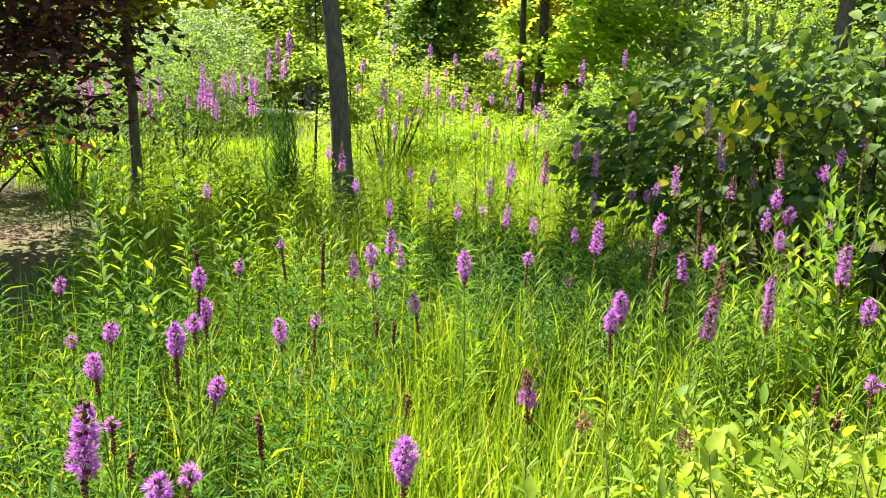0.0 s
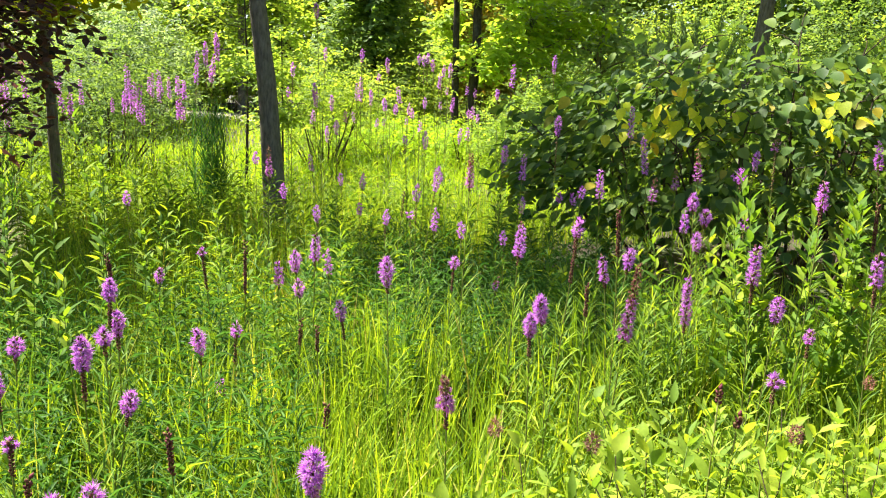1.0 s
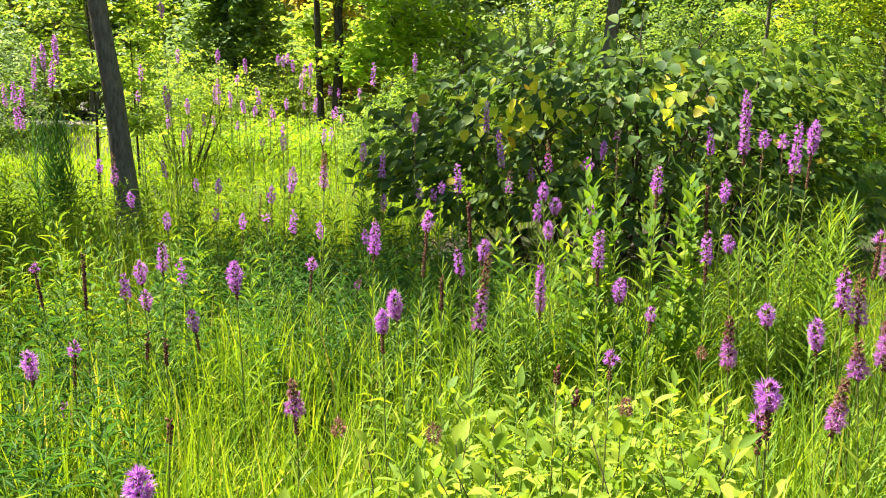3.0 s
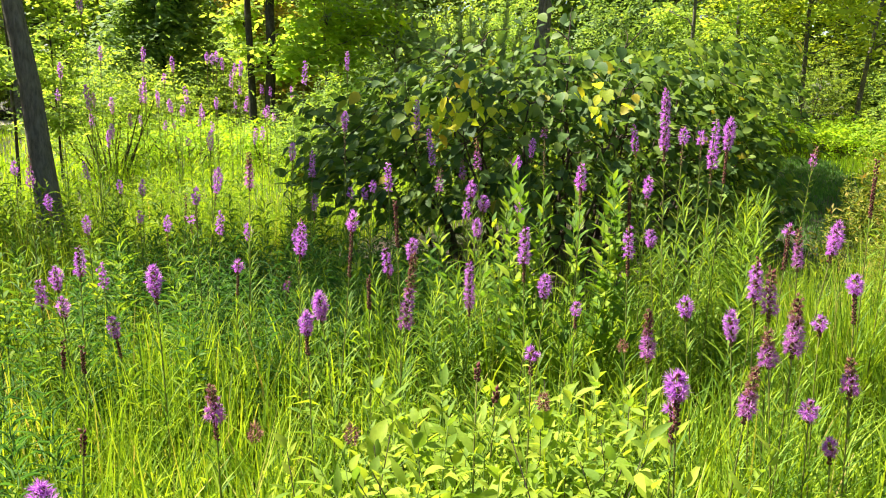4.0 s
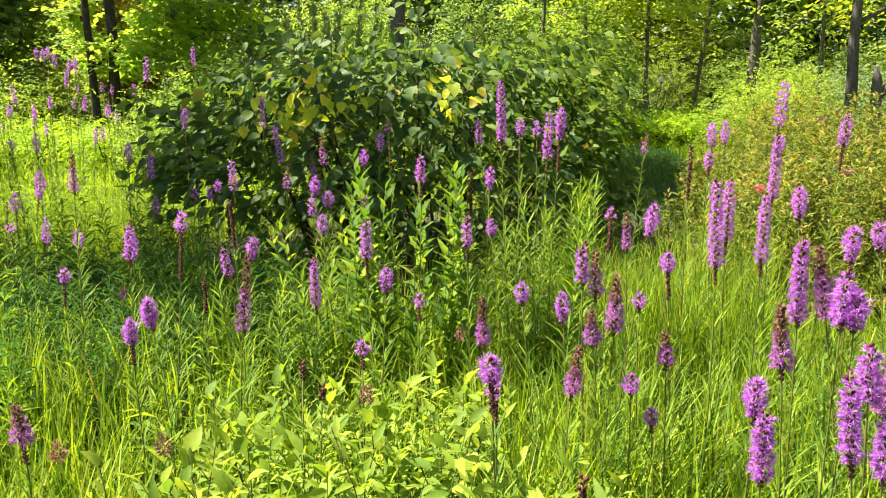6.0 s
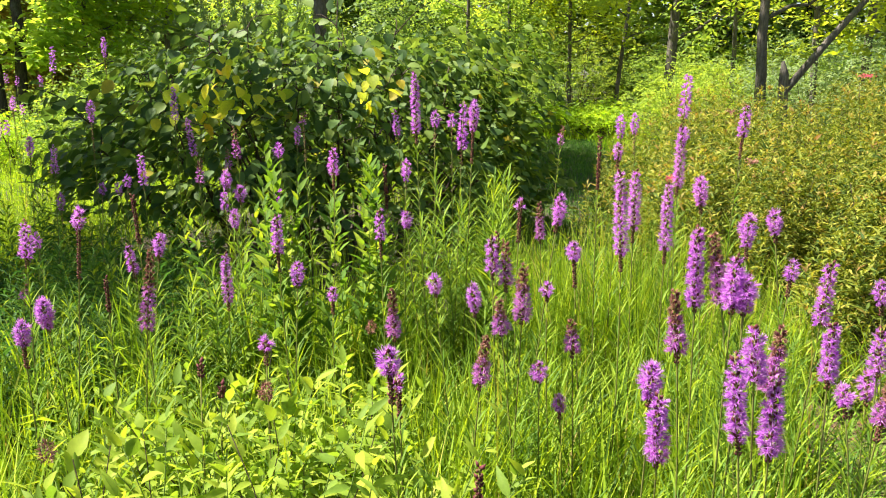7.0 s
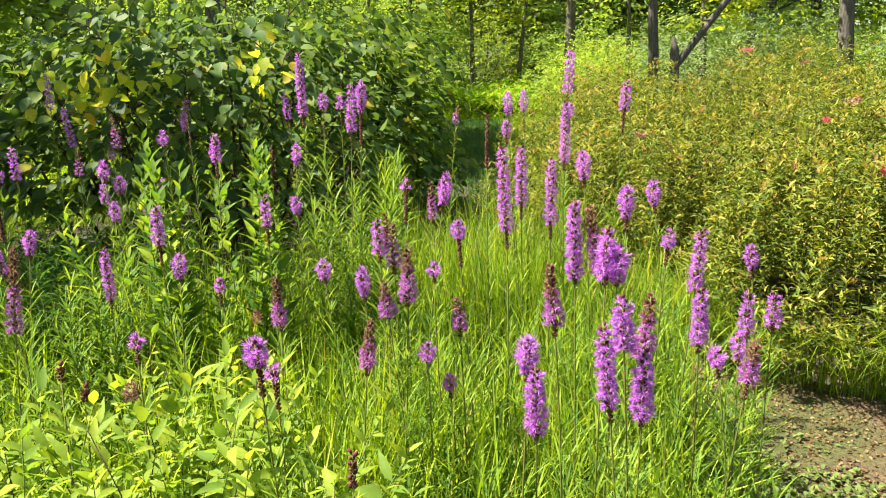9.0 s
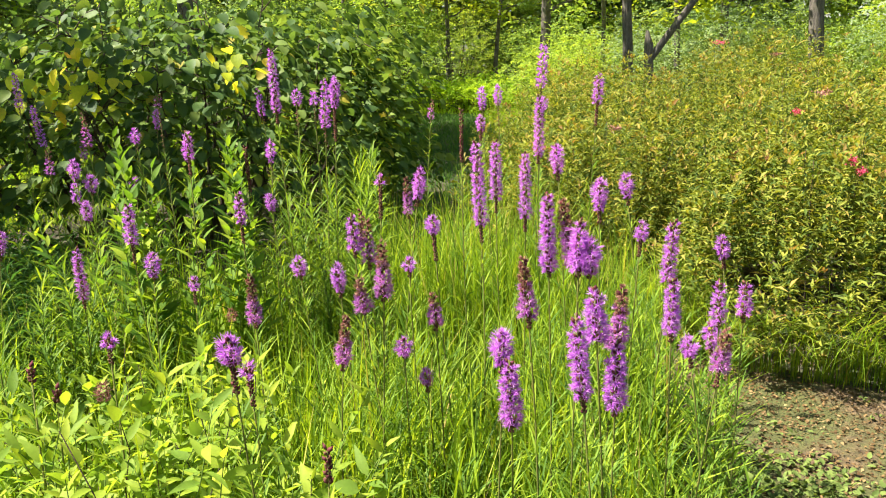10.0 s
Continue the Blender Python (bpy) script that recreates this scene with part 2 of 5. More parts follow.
def spread(bag, tmpl, faces, where, ahead, normal, size):
    """Copies a leaf template (x across, y along, z out of the blade) to many places in one step."""
    ahead = unit(ahead)
    side = unit(np.cross(ahead, normal))
    up = np.cross(side, ahead)
    size = np.asarray(size, float)
    size = size[:, None] * np.ones(3) if size.ndim == 1 else size
    t = tmpl[None] * size[:, None]
    v = where[:, None] + t[..., :1] * side[:, None] + t[..., 1:2] * ahead[:, None] + t[..., 2:] * up[:, None]
    k = len(tmpl)
    n = len(where)
    base = (np.arange(n) * k)[:, None, None]
    first = True
    for f in faces:
        ff = (np.asarray(f)[None] + base).reshape(-1, np.asarray(f).shape[1])
        if first:
            bag.add(v.reshape(-1, 3), ff)
            first = False
        else:
            bag.f.append(ff + bag.n - n * k)


def leaf_shape(width, fold=0.12, droop=0.15, point=0.6):
    """A leaf 1 long: five stations, folded along the midrib, drooping to its point."""
    ys = [0.0, 0.18, 0.45, 0.75, 1.0]
    ws = [0.02, 0.8, 1.0, point, 0.0]
    v, q = [], []
    for y, w in zip(ys[:-1], ws[:-1]):
        z = -droop * y * y
        v += [(-0.5 * width * w, y, z + fold * width * w), (0, y, z), (0.5 * width * w, y, z + fold * width * w)]
    v.append((0, 1.0, -droop))
    for i in range(3):
        a = 3 * i
        q += [(a, a + 1, a + 4, a + 3), (a + 1, a + 2, a + 5, a + 4)]
    t = [(9, 10, 12), (10, 11, 12)]
    return np.array(v, float), [np.array(q), np.array(t)]


def small_leaf(width, droop=0.2):
    """A cheap leaf of four triangles."""
    v = [(0, 0, 0), (-0.5 * width, 0.45, 0.06), (0, 0.5, -0.04), (0.5 * width, 0.45, 0.06), (0, 1, -droop)]
    return np.array(v, float), [np.array([(0, 2, 1), (0, 3, 2), (1, 2, 4), (2, 3, 4)])]


def tube(bag, pts, radii, sides=5):
    pts = np.asarray(pts, float)
    t = unit(np.gradient(pts, axis=0))
    ref = np.array([0.0, 0.0, 1.0]) if abs(t[:, 2]).mean() < 0.8 else np.array([1.0, 0.0, 0.0])
    a = unit(np.cross(t, ref))
    b = np.cross(t, a)
    ang = np.linspace(0, 2 * np.pi, sides, endpoint=False)
    ring = np.cos(ang)[None, :, None] * a[:, None] + np.sin(ang)[None, :, None] * b[:, None]
    v = pts[:, None] + ring * np.asarray(radii, float)[:, None, None]
    k = len(pts)
    i, j = np.meshgrid(np.arange(k - 1), np.arange(sides), indexing="ij")
    jn = (j + 1) % sides
    f = np.stack([i * sides + j, i * sides + jn, (i + 1) * sides + jn, (i + 1) * sides + j], -1).reshape(-1, 4)
    bag.add(v.reshape(-1, 3), f)
    bag.f.append(np.array([list(range(sides))]) + (bag.n - k * sides + (k - 1) * sides))


def bow(p0, p1, sag, n=6, jitter=0.0):
    """A bent line from p0 to p1."""
    p0, p1, sag = np.array(p0, float), np.array(p1, float), np.array(sag, float)
    s = np.linspace(0, 1, n)[:, None]
    pts = p0 + (p1 - p0) * s + sag * 4 * s * (1 - s)
    if jitter:
        w = RNG.normal(0, jitter, pts.shape)
        w[0] = w[-1] = 0
        pts = pts + w
    return pts


def blades(bag, where, height, width, bend, levels=4, turn=None):
    """Grass blades that rise and arch over."""
    n = len(where)
    az = RNG.uniform(0, 2 * np.pi, n) if turn is None else turn
    d = np.stack([np.cos(az), np.sin(az), 0 * az], -1)
    tw = az + np.pi / 2 + RNG.normal(0, 0.5, n)
    side = np.stack([np.cos(tw), np.sin(tw), 0 * tw], -1)
    s = np.linspace(0, 1, levels + 1)
    c = bend[:, None] * s ** 2
    up = height[:, None] * (s - 0.42 * bend[:, None] * s ** 3)
    mid = where[:, None] + d[:, None] * (height[:, None] * c)[..., None] + np.array([0, 0, 1.0]) * up[..., None]
    half = 0.5 * width[:, None] * (1 - 0.85 * s[None]) * np.minimum(1, 0.5 + 2 * s[None])
    a = mid[:, :-1] - side[:, None] * half[:, :-1, None]
    b = mid[:, :-1] + side[:, None] * half[:, :-1, None]
    v = np.concatenate([np.stack([a, b], 2).reshape(n, -1, 3), mid[:, -1:]], 1)
    k = 2 * levels + 1
    q = np.array([(2 * i, 2 * i + 1, 2 * i + 3, 2 * i + 2) for i in range(levels - 1)])
    t = np.array([(2 * levels - 2, 2 * levels - 1, 2 * levels)])
    base = (np.arange(n) * k)[:, None, None]
    bag.add(v.reshape(-1, 3), (q[None] + base).reshape(-1, 4))
    bag.f.append((t[None] + base).reshape(-1, 3) + bag.n - n * k)


OVATE = leaf_shape(0.62, 0.16, 0.22, 0.62)
ROUND = leaf_shape(0.7, 0.12, 0.2, 0.68)
LANCE = leaf_shape(0.3, 0.15, 0.25, 0.55)
LINEAR = leaf_shape(0.07, 0.1, 0.22, 0.7)
SMALL = small_leaf(0.34)
NARROW = small_leaf(0.075, 0.3)
SMALL_WIDE = small_leaf(0.6)
SLIM = small_leaf(0.25, 0.3)

# ---- ground ----


def ground_height(x, y):
    """Flat round the camera, with faint swells further out."""
    r = np.hypot(x, y)
    k = np.clip((r - 9) / 20, 0, 1)
    return k * 0.25 * np.sin(x * 0.13 + 1) * np.cos(y * 0.11)


def build_ground():
    bag = Bag()
    lin = np.concatenate([-np.geomspace(900, 14, 16), np.linspace(-12, 12, 49), np.geomspace(14, 900, 16)])
    gx, gy = np.meshgrid(lin, lin + 4, indexing="ij")
    n = len(lin)
    gz = ground_height(gx, gy) - 0.012 + 0.01 * np.sin(gx * 5.1) * np.sin(gy * 4.3)
    i, j = np.meshgrid(np.arange(n - 1), np.arange(n - 1), indexing="ij")
    f = np.stack([i * n + j, (i + 1) * n + j, (i + 1) * n + j + 1, i * n + j + 1], -1).reshape(-1, 4)
    bag.add(np.stack([gx, gy, gz], -1), f)
    ob = part("ground", bag, GROUND)
    tagged(ob, "brown meadow soil with patches of moss and short grass", "ground", kind="structure")


build_ground()


def path_sheet(name, line, widths, material, label, lift=0.006):
    """A trodden strip along a line, with a ragged edge."""
    bag = Bag()
    line = np.array(line, float)
    s = np.linspace(0, len(line) - 1, 12 * (len(line) - 1) + 1)
    x, y, w = (np.interp(s, np.arange(len(line)), c) for c in (line[:, 0], line[:, 1], np.array(widths, float)))
    p = np.stack([x, y], -1)
    t = unit(np.gradient(p, axis=0))
    side = np.stack([-t[:, 1], t[:, 0]], -1)
    cols = 9
    off = np.linspace(-0.5, 0.5, cols)
    rag = 1 + RNG.normal(0, 0.07, (len(s), 1)) + 0.1 * np.sin(s * 2.7)[:, None]
    q = p[:, None] + side[:, None] * (off[None] * (w[:, None] * rag))[..., None]
    z = ground_height(q[..., 0], q[..., 1]) + lift + RNG.normal(0, 0.004, q.shape[:2])
    z[:, 0] -= 0.03
    z[:, -1] -= 0.03
    n = len(s)
    i, j = np.meshgrid(np.arange(n - 1), np.arange(cols - 1), indexing="ij")
    f = np.stack([i * cols + j, (i + 1) * cols + j, (i + 1) * cols + j + 1, i * cols + j + 1], -1).reshape(-1, 4)
    bag.add(np.concatenate([q, z[..., None]], -1), f)
    ob = part(name, bag, material)
    return tagged(ob, label, "path", kind="structure")


PATH_RIGHT = [(1.2, -7.5), (3.0, 0.1), (3.2, 1.2), (3.25, 2.4), (3.6, 3.6), (4.7, 5.6), (7.4, 8.5), (10.6, 12.8)]
PATH_END = PATH_RIGHT[:6]
PATH_LEFT = [(-1.8, -6.0), (-2.9, 3.2), (-3.7, 5.2), (-4.6, 7.0), (-7.0, 8.6), (-10, 9.5)]
path_sheet("path_1", PATH_END, [1.8, 1.7, 1.5, 0.6, 0.5, 0.7], PATHM, "trodden brown earth path strewn with dead leaves")
path_sheet("path_2", PATH_LEFT, [1.3, 1.7, 1.9, 1.8, 1.5, 1.3], PATHM, "bare shaded earth path with thin weeds")
path_sheet("path_3", [(-16, 30), (-9, 29.5), (-4, 28.5), (3, 28)], [4.5, 4.5, 4.0, 4.0], SAND, "sunlit pale gravel path beyond the meadow")


def off_path(p, line, clear):
    """Which points lie more than clear from the line."""
    line = np.array(line)
    best = np.full(len(p), 1e9)
    for a, b in zip(line[:-1], line[1:]):
        ab = b - a
        u = np.clip(((p - a) @ ab) / (ab @ ab), 0, 1)
        best = np.minimum(best, np.linalg.norm(p - a - u[:, None] * ab, axis=1))
    return best > clear


def field(n, x0, x1, y0, y1):
    p = np.stack([RNG.uniform(x0, x1, n), RNG.uniform(y0, y1, n)], -1)
    keep = off_path(p, PATH_RIGHT[:3], 0.7) & off_path(p, PATH_RIGHT[2:4], 0.24) & off_path(p, PATH_RIGHT[3:6], 0.3) & off_path(p, PATH_RIGHT[5:], 0.75) & off_path(p, PATH_LEFT, 0.85)
    keep &= (p[:, 0] < 1.25) | (p[:, 1] > 0.65 * (p[:, 0] - 0.48) - 0.03)
    keep &= np.hypot(p[:, 0] - 0.25, p[:, 1] + 0.05) > 0.55
    keep &= (np.minimum(((p[:, 0] - 0.64) / 0.62) ** 2 + ((p[:, 1] - 1.12) / 0.5) ** 2, ((p[:, 0] - 0.9) / 0.45) ** 2 + ((p[:, 1] - 1.6) / 0.4) ** 2) > 1) | (RNG.uniform(0, 1, len(p)) < 0.4)
    keep &= ((p[:, 0] - 2.7) / 1.75) ** 2 + ((p[:, 1] - 6.1) / 1.2) ** 2 > 1
    return p[keep]


def patchy(p, scale, seed):
    """0 to 1, in soft patches."""
    return np.array([0.5 + 0.5 * noise.noise((x * scale + seed, y * scale, seed)) for x, y in p])


def grass_patch(name, p, h0, h1, w0, w1, b0, b1, material, label, levels=4, seed=1.0):
    bag = Bag()
    k = patchy(p, 1.1, seed)
    h = RNG.uniform(h0, h1, len(p)) * (0.55 + 0.75 * k)
    where = np.concatenate([p, ground_height(p[:, 0], p[:, 1])[:, None]], 1)
    blades(bag, where, h, RNG.uniform(w0, w1, len(p)), RNG.uniform(b0, b1, len(p)) ** 1.3, levels)
    return tagged(part(name, bag, material), label, "grass", kind="stuff")


def tufted(p, per, r):
    """Gathers blades into tufts round each point."""
    q = np.repeat(p, per, 0)
    return q + RNG.normal(0, r, q.shape)


near = field(3600, -2.4, 3.6, 0.45, 3.2)
near = near[(RNG.uniform(0, 1, len(near)) < 0.7) | (near[:, 0] < 0.1) | (near[:, 1] < 2.4)]
near = near[(RNG.uniform(0, 1, len(near)) < 0.22) | (near[:, 0] > -0.42 + 0.2 * np.sin(near[:, 1] * 5.0))]
grass_patch("meadow_grass", tufted(near, 11, 0.035), 0.3, 0.8, 0.0065, 0.015, 0.08, 0.65, GRASS, "long arching yellow-green meadow grass")
mid = field(5200, -5.0, 6.5, 3.0, 7.5)
mid = mid[(RNG.uniform(0, 1, len(mid)) < 0.2) | (mid[:, 0] < -0.1) | (mid[:, 0] > 4.8) | (mid[:, 1] < 3.3) | (mid[:, 1] > 5.6)]
grass_patch("meadow_grass", tufted(mid, 8, 0.05), 0.3, 0.7, 0.005, 0.009, 0.1, 0.7, GRASS, "long yellow-green meadow grass between the flowers", 3, 4.0)
# back meadow and lawns use the brightened grass, sunlight in its colour
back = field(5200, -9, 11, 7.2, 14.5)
grass_patch("meadow_grass", tufted(back, 6, 0.09), 0.2, 0.5, 0.01, 0.02, 0.1, 0.6, GRASS_FAR_LIT, "grass at the back of the meadow, sunlight put into its colour", 2, 9.0)
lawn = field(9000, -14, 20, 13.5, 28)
grass_patch("lawn_grass", tufted(lawn, 4, 0.12), 0.08, 0.26, 0.02, 0.035, 0.1, 0.6, GRASS_FAR_LIT, "short lawn behind the meadow, sunlight put into its colour", 2, 9.0)
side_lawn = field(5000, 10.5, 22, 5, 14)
grass_patch("lawn_grass", tufted(side_lawn, 4, 0.12), 0.08, 0.26, 0.02, 0.035, 0.1, 0.6, GRASS_FAR_LIT, "short lawn among slim trees, sunlight put into its colour", 2, 9.0)
# worn grass takes the dark HERB green in place of missing tree shade
worn = np.stack([RNG.uniform(3.0, 11.5, 26000), RNG.uniform(2.6, 13.5, 26000)], -1)
worn = worn[~off_path(worn, PATH_RIGHT[3:], 0.95)]
grass_patch("lawn_grass", tufted(worn, 5, 0.05), 0.03, 0.11, 0.007, 0.014, 0.2, 0.9, HERB, "short worn grass on trodden ground, shade put into its colour", 2, 2.0)
edge = np.stack([RNG.uniform(2.3, 2.85, 190), RNG.uniform(1.6, 3.3, 190)], -1)
grass_patch("meadow_grass", tufted(edge, 12, 0.04), 0.6, 1.0, 0.005, 0.009, 0.1, 0.5, GRASS, "tall grass standing between the flowers and the path", 4, 6.0)
dry = field(80, -2.2, 3.3, 0.6, 3.4)
grass_patch("dry_grass", tufted(dry, 5, 0.04), 0.2, 0.55, 0.003, 0.006, 0.3, 0.95, DRY, "dry straw-coloured blades in the meadow", 4, 3.0)


def litter(name, line, n, wide, label):
    """Dead leaves and chips on a path."""
    line = np.array(line)
    u = RNG.uniform(0, len(line) - 1.01, n)
    i = u.astype(int)
    p = line[i] + (line[i + 1] - line[i]) * (u - i)[:, None] + RNG.normal(0, wide, (n, 2))
    where = np.concatenate([p, ground_height(p[:, 0], p[:, 1])[:, None] + 0.012], 1)
    bag = Bag()
    az = RNG.uniform(0, 2 * np.pi, n)
    ahead = np.stack([np.cos(az), np.sin(az), RNG.normal(0, 0.2, n)], -1)
    spread(bag, *SMALL_WIDE, where, ahead, np.array([0, 0, 1.0]) + RNG.normal(0, 0.35, (n, 3)), RNG.uniform(0.006, 0.024, n))
    return tagged(part(name, bag, CHIPM), label, "leaf litter", kind="stuff")


litter("leaf_litter", PATH_RIGHT[1:4], 9000, 0.42, "dry brown leaf litter on the earth path")
litter("leaf_litter", PATH_LEFT[:5], 3000, 0.5, "dry brown leaf litter on bare earth")


def weeds(name, centre, n, r, size, material, label):
    """Low rosettes of round leaves close to the ground."""
    bag = Bag()
    c = np.array(centre) + RNG.normal(0, r, (n, 2))
    for x, y in c:
        k = RNG.integers(5, 9)
        az = np.linspace(0, 2 * np.pi, k, endpoint=False) + RNG.uniform(0, 6)
        az = az + RNG.normal(0, 0.5, k)
        ahead = np.stack([np.cos(az), np.sin(az), RNG.uniform(0.0, 1.3, k)], -1)
        root = np.array([x, y, 0.02]) + RNG.normal(0, 1, (k, 3)) * (size * 0.7, size * 0.7, size * 0.25)
        spread(bag, *OVATE, root, ahead, np.array([0, 0, 1.0]) + RNG.normal(0, 0.35, (k, 3)), RNG.uniform(0.4, 1.15, k) * size)
    return tagged(part(name, bag, material), label, "weeds", kind="stuff")


weeds("ground_weeds", (2.8, 0.98), 130, 0.18, 0.028, WEED, "low grey-green weeds at the path's edge")
weeds("ground_weeds", (2.75, 0.8), 90, 0.2, 0.028, WEED, "low grey-green weeds at the path's edge")
weeds("ground_weeds", (3.35, 1.2), 28, 0.32, 0.02, WEED, "sparse seedlings on the earth path")
weeds("ground_weeds", (1.75, 1.15), 40, 0.16, 0.05, WEED, "round-leaved weeds under the flowers")
weeds("ground_weeds", (-3.0, 3.6), 110, 0.7, 0.04, WEED, "thin weeds on shaded bare earth")



def herbs(name, p, h0, h1, tmpl, size, per, material, label, wide=1.0):
    """Unflowered stems with leaves all the way up, too many to count."""
    bag = Bag()
    n = len(p)
    h = RNG.uniform(h0, h1, n)
    lean = RNG.normal(0, 0.1, (n, 2)) * h[:, None]
    base = np.concatenate([p, np.zeros((n, 1))], 1)
    top = base + np.concatenate([lean, h[:, None]], 1)
    blades(bag, base, h, np.full(n, 0.004), np.full(n, 0.02), 2)
    u = np.tile(np.linspace(0.2, 1.0, per), n)
    where = np.repeat(base, per, 0) * (1 - u)[:, None] + np.repeat(top, per, 0) * u[:, None]
    where[:, :2] -= np.repeat(lean, per, 0) * u[:, None] * 0.8
    az = np.tile(np.arange(per) * 2.4, n) + np.repeat(RNG.uniform(0, 6, n), per)
    ahead = np.stack([np.cos(az), np.sin(az), RNG.uniform(0.2, 1.1, len(az)) + 1.2 * np.clip((u - 0.85) / 0.15, 0, 1)], -1)
    k = size * RNG.uniform(0.7, 1.2, len(az)) * (1 - 0.45 * u ** 2)
    spread(bag, *tmpl, where, ahead, np.array([0, 0, 1.0]) + RNG.normal(0, 0.2, where.shape), np.stack([k * wide, k, k], -1))
    return tagged(part(name, bag, material), label, "herbs", kind="stuff")


def thin(p):
    """Leaves the shaded strip before the large shrub half bare."""
    shaded = (p[:, 0] > 0.0) & (p[:, 1] < 5.3)
    return p[~shaded | (RNG.uniform(0, 1, len(p)) < 0.25)]


# the four HERB beds are cool-leaved and also darkened for half shade
herbs("meadow_herbs", field(230, -2.3, -0.25, 0.9, 3.4), 0.35, 0.8, NARROW, 0.12, 34, HERB, "cool green narrow-leaved stems without flowers, darkened for shade")
herbs("meadow_herbs", field(110, -2.3, -0.3, 0.9, 3.6), 0.25, 0.6, small_leaf(0.26), 0.08, 24, HERB, "cool green leafy herbs, half shade put into their colour")
herbs("meadow_herbs", field(260, -0.6, 1.3, 2.9, 5.2), 0.3, 0.75, NARROW, 0.13, 32, HERB, "cool green narrow-leaved stems, half shade put into their colour")
herbs("meadow_herbs", field(170, -0.6, 1.3, 2.9, 5.2), 0.25, 0.6, small_leaf(0.26), 0.085, 24, HERB, "cool green leafy herbs, half shade put into their colour")
herbs("meadow_herbs", field(90, -2.2, 3.0, 1.0, 3.4), 0.35, 0.72, NARROW, 0.13, 34, STAR_LEAF, "narrow-leaved green stems without flowers")
herbs("meadow_herbs", thin(field(420, -4.2, 4.5, 3.2, 8.5)), 0.4, 0.8, NARROW, 0.17, 30, STAR_LEAF, "tall narrow-leaved stems without flowers", 1.4)
herbs("meadow_herbs", field(80, -2.2, 2.6, 1.0, 3.6), 0.25, 0.6, small_leaf(0.26), 0.085, 22, FORB, "leafy green herbs among the grass")
herbs("meadow_herbs", field(220, -4.5, 0.2, 3.4, 9.0), 0.3, 0.8, small_leaf(0.3), 0.09, 26, FORB, "leafy green herbs among the tall grass")

# ---- blazing stars ----
UPV = np.array([0, 0, 1.0])
STRAND = np.array([(-0.5, 0, 0), (0.5, 0, 0), (0.35, 0.6, 0.1), (0, 1, 0.25)]), [np.array([(0, 1, 2, 3)])]
OCT = np.array([(0, 0, 0), (0.5, 0.5, 0), (0, 0.5, 0.5), (-0.5, 0.5, 0), (0, 0.5, -0.5), (0, 1, 0)], float)
OCTF = [np.array([(0, 2, 1), (0, 3, 2), (0, 4, 3), (0, 1, 4), (5, 1, 2), (5, 2, 3), (5, 3, 4), (5, 4, 1)])]


def axis_points(pts, z):
    """Points on a stem at heights z."""
    return np.stack([np.interp(z, pts[:, 2], pts[:, k]) for k in range(3)], -1)


def tufts(bag, pts, z0, z1, radius, gap, strands, thick, dome):
    """Thread-like florets in tufts, spiralling round the stem from z0 up to z1."""
    if dome:
        gap, thick = gap * 0.6, thick * 0.8
    n = max(6, int((z1 - z0) / gap))
    z = np.linspace(z0, z1, n) + RNG.normal(0, gap * 0.4, n)
    az = np.arange(n) * 2.4 + RNG.normal(0, 0.2, n)
    u = (z - z0) / max(z1 - z0, 1e-6)
    r = radius * np.clip(np.minimum(0.75 + u * 3, (0.6 + 0.8 * u) if dome else 1.06 - 0.3 * u), 0.5, 1.1) * RNG.uniform(0.85, 1.12, n)
    tilt = 0.2 + (1.35 * np.clip((u - 0.7) / 0.3, 0, 1) ** 1.5 if dome else 0.7 * np.clip((u - 0.9) / 0.1, 0, 1))
    out = np.stack([np.cos(az), np.sin(az), 0 * az], -1) * np.cos(tilt)[:, None] + UPV * np.sin(tilt)[:, None]
    root = axis_points(pts, z) + out * (0.42 * r)[:, None]
    root = np.repeat(root, strands, 0)
    way = np.repeat(out, strands, 0) + RNG.normal(0, 0.62, (n * strands, 3))
    size = np.repeat(r * 0.62, strands) * RNG.uniform(0.7, 1.15, n * strands)
    spread(bag, *STRAND, root, way, RNG.normal(0, 1, way.shape), np.stack([np.full(len(size), thick), size, size], -1))


def buds(bag, pts, z0, z1, radius, gap):
    """Small pointed buds set close round the stem."""
    n = max(4, int((z1 - z0) / gap))
    z = np.linspace(z0, z1, n)
    az = np.arange(n) * 2.4
    out = np.stack([np.cos(az), np.sin(az), np.full(n, 1.25)], -1)
    s = radius * RNG.uniform(0.8, 1.15, n)
    spread(bag, OCT, OCTF, axis_points(pts, z), out, np.tile(UPV, (n, 1)) + RNG.normal(0, 0.1, (n, 3)), np.stack([s * 0.62, s * 1.15, s * 0.62], -1))


LABELS = {
    "p": "blazing star with a full purple flower spike in the meadow",
    "y": "blazing star with a purple tuft above dark red buds",
    "o": "blazing star with a spike withered brown at its tip",
    "b": "blazing star with a dark red spike still in bud",
}


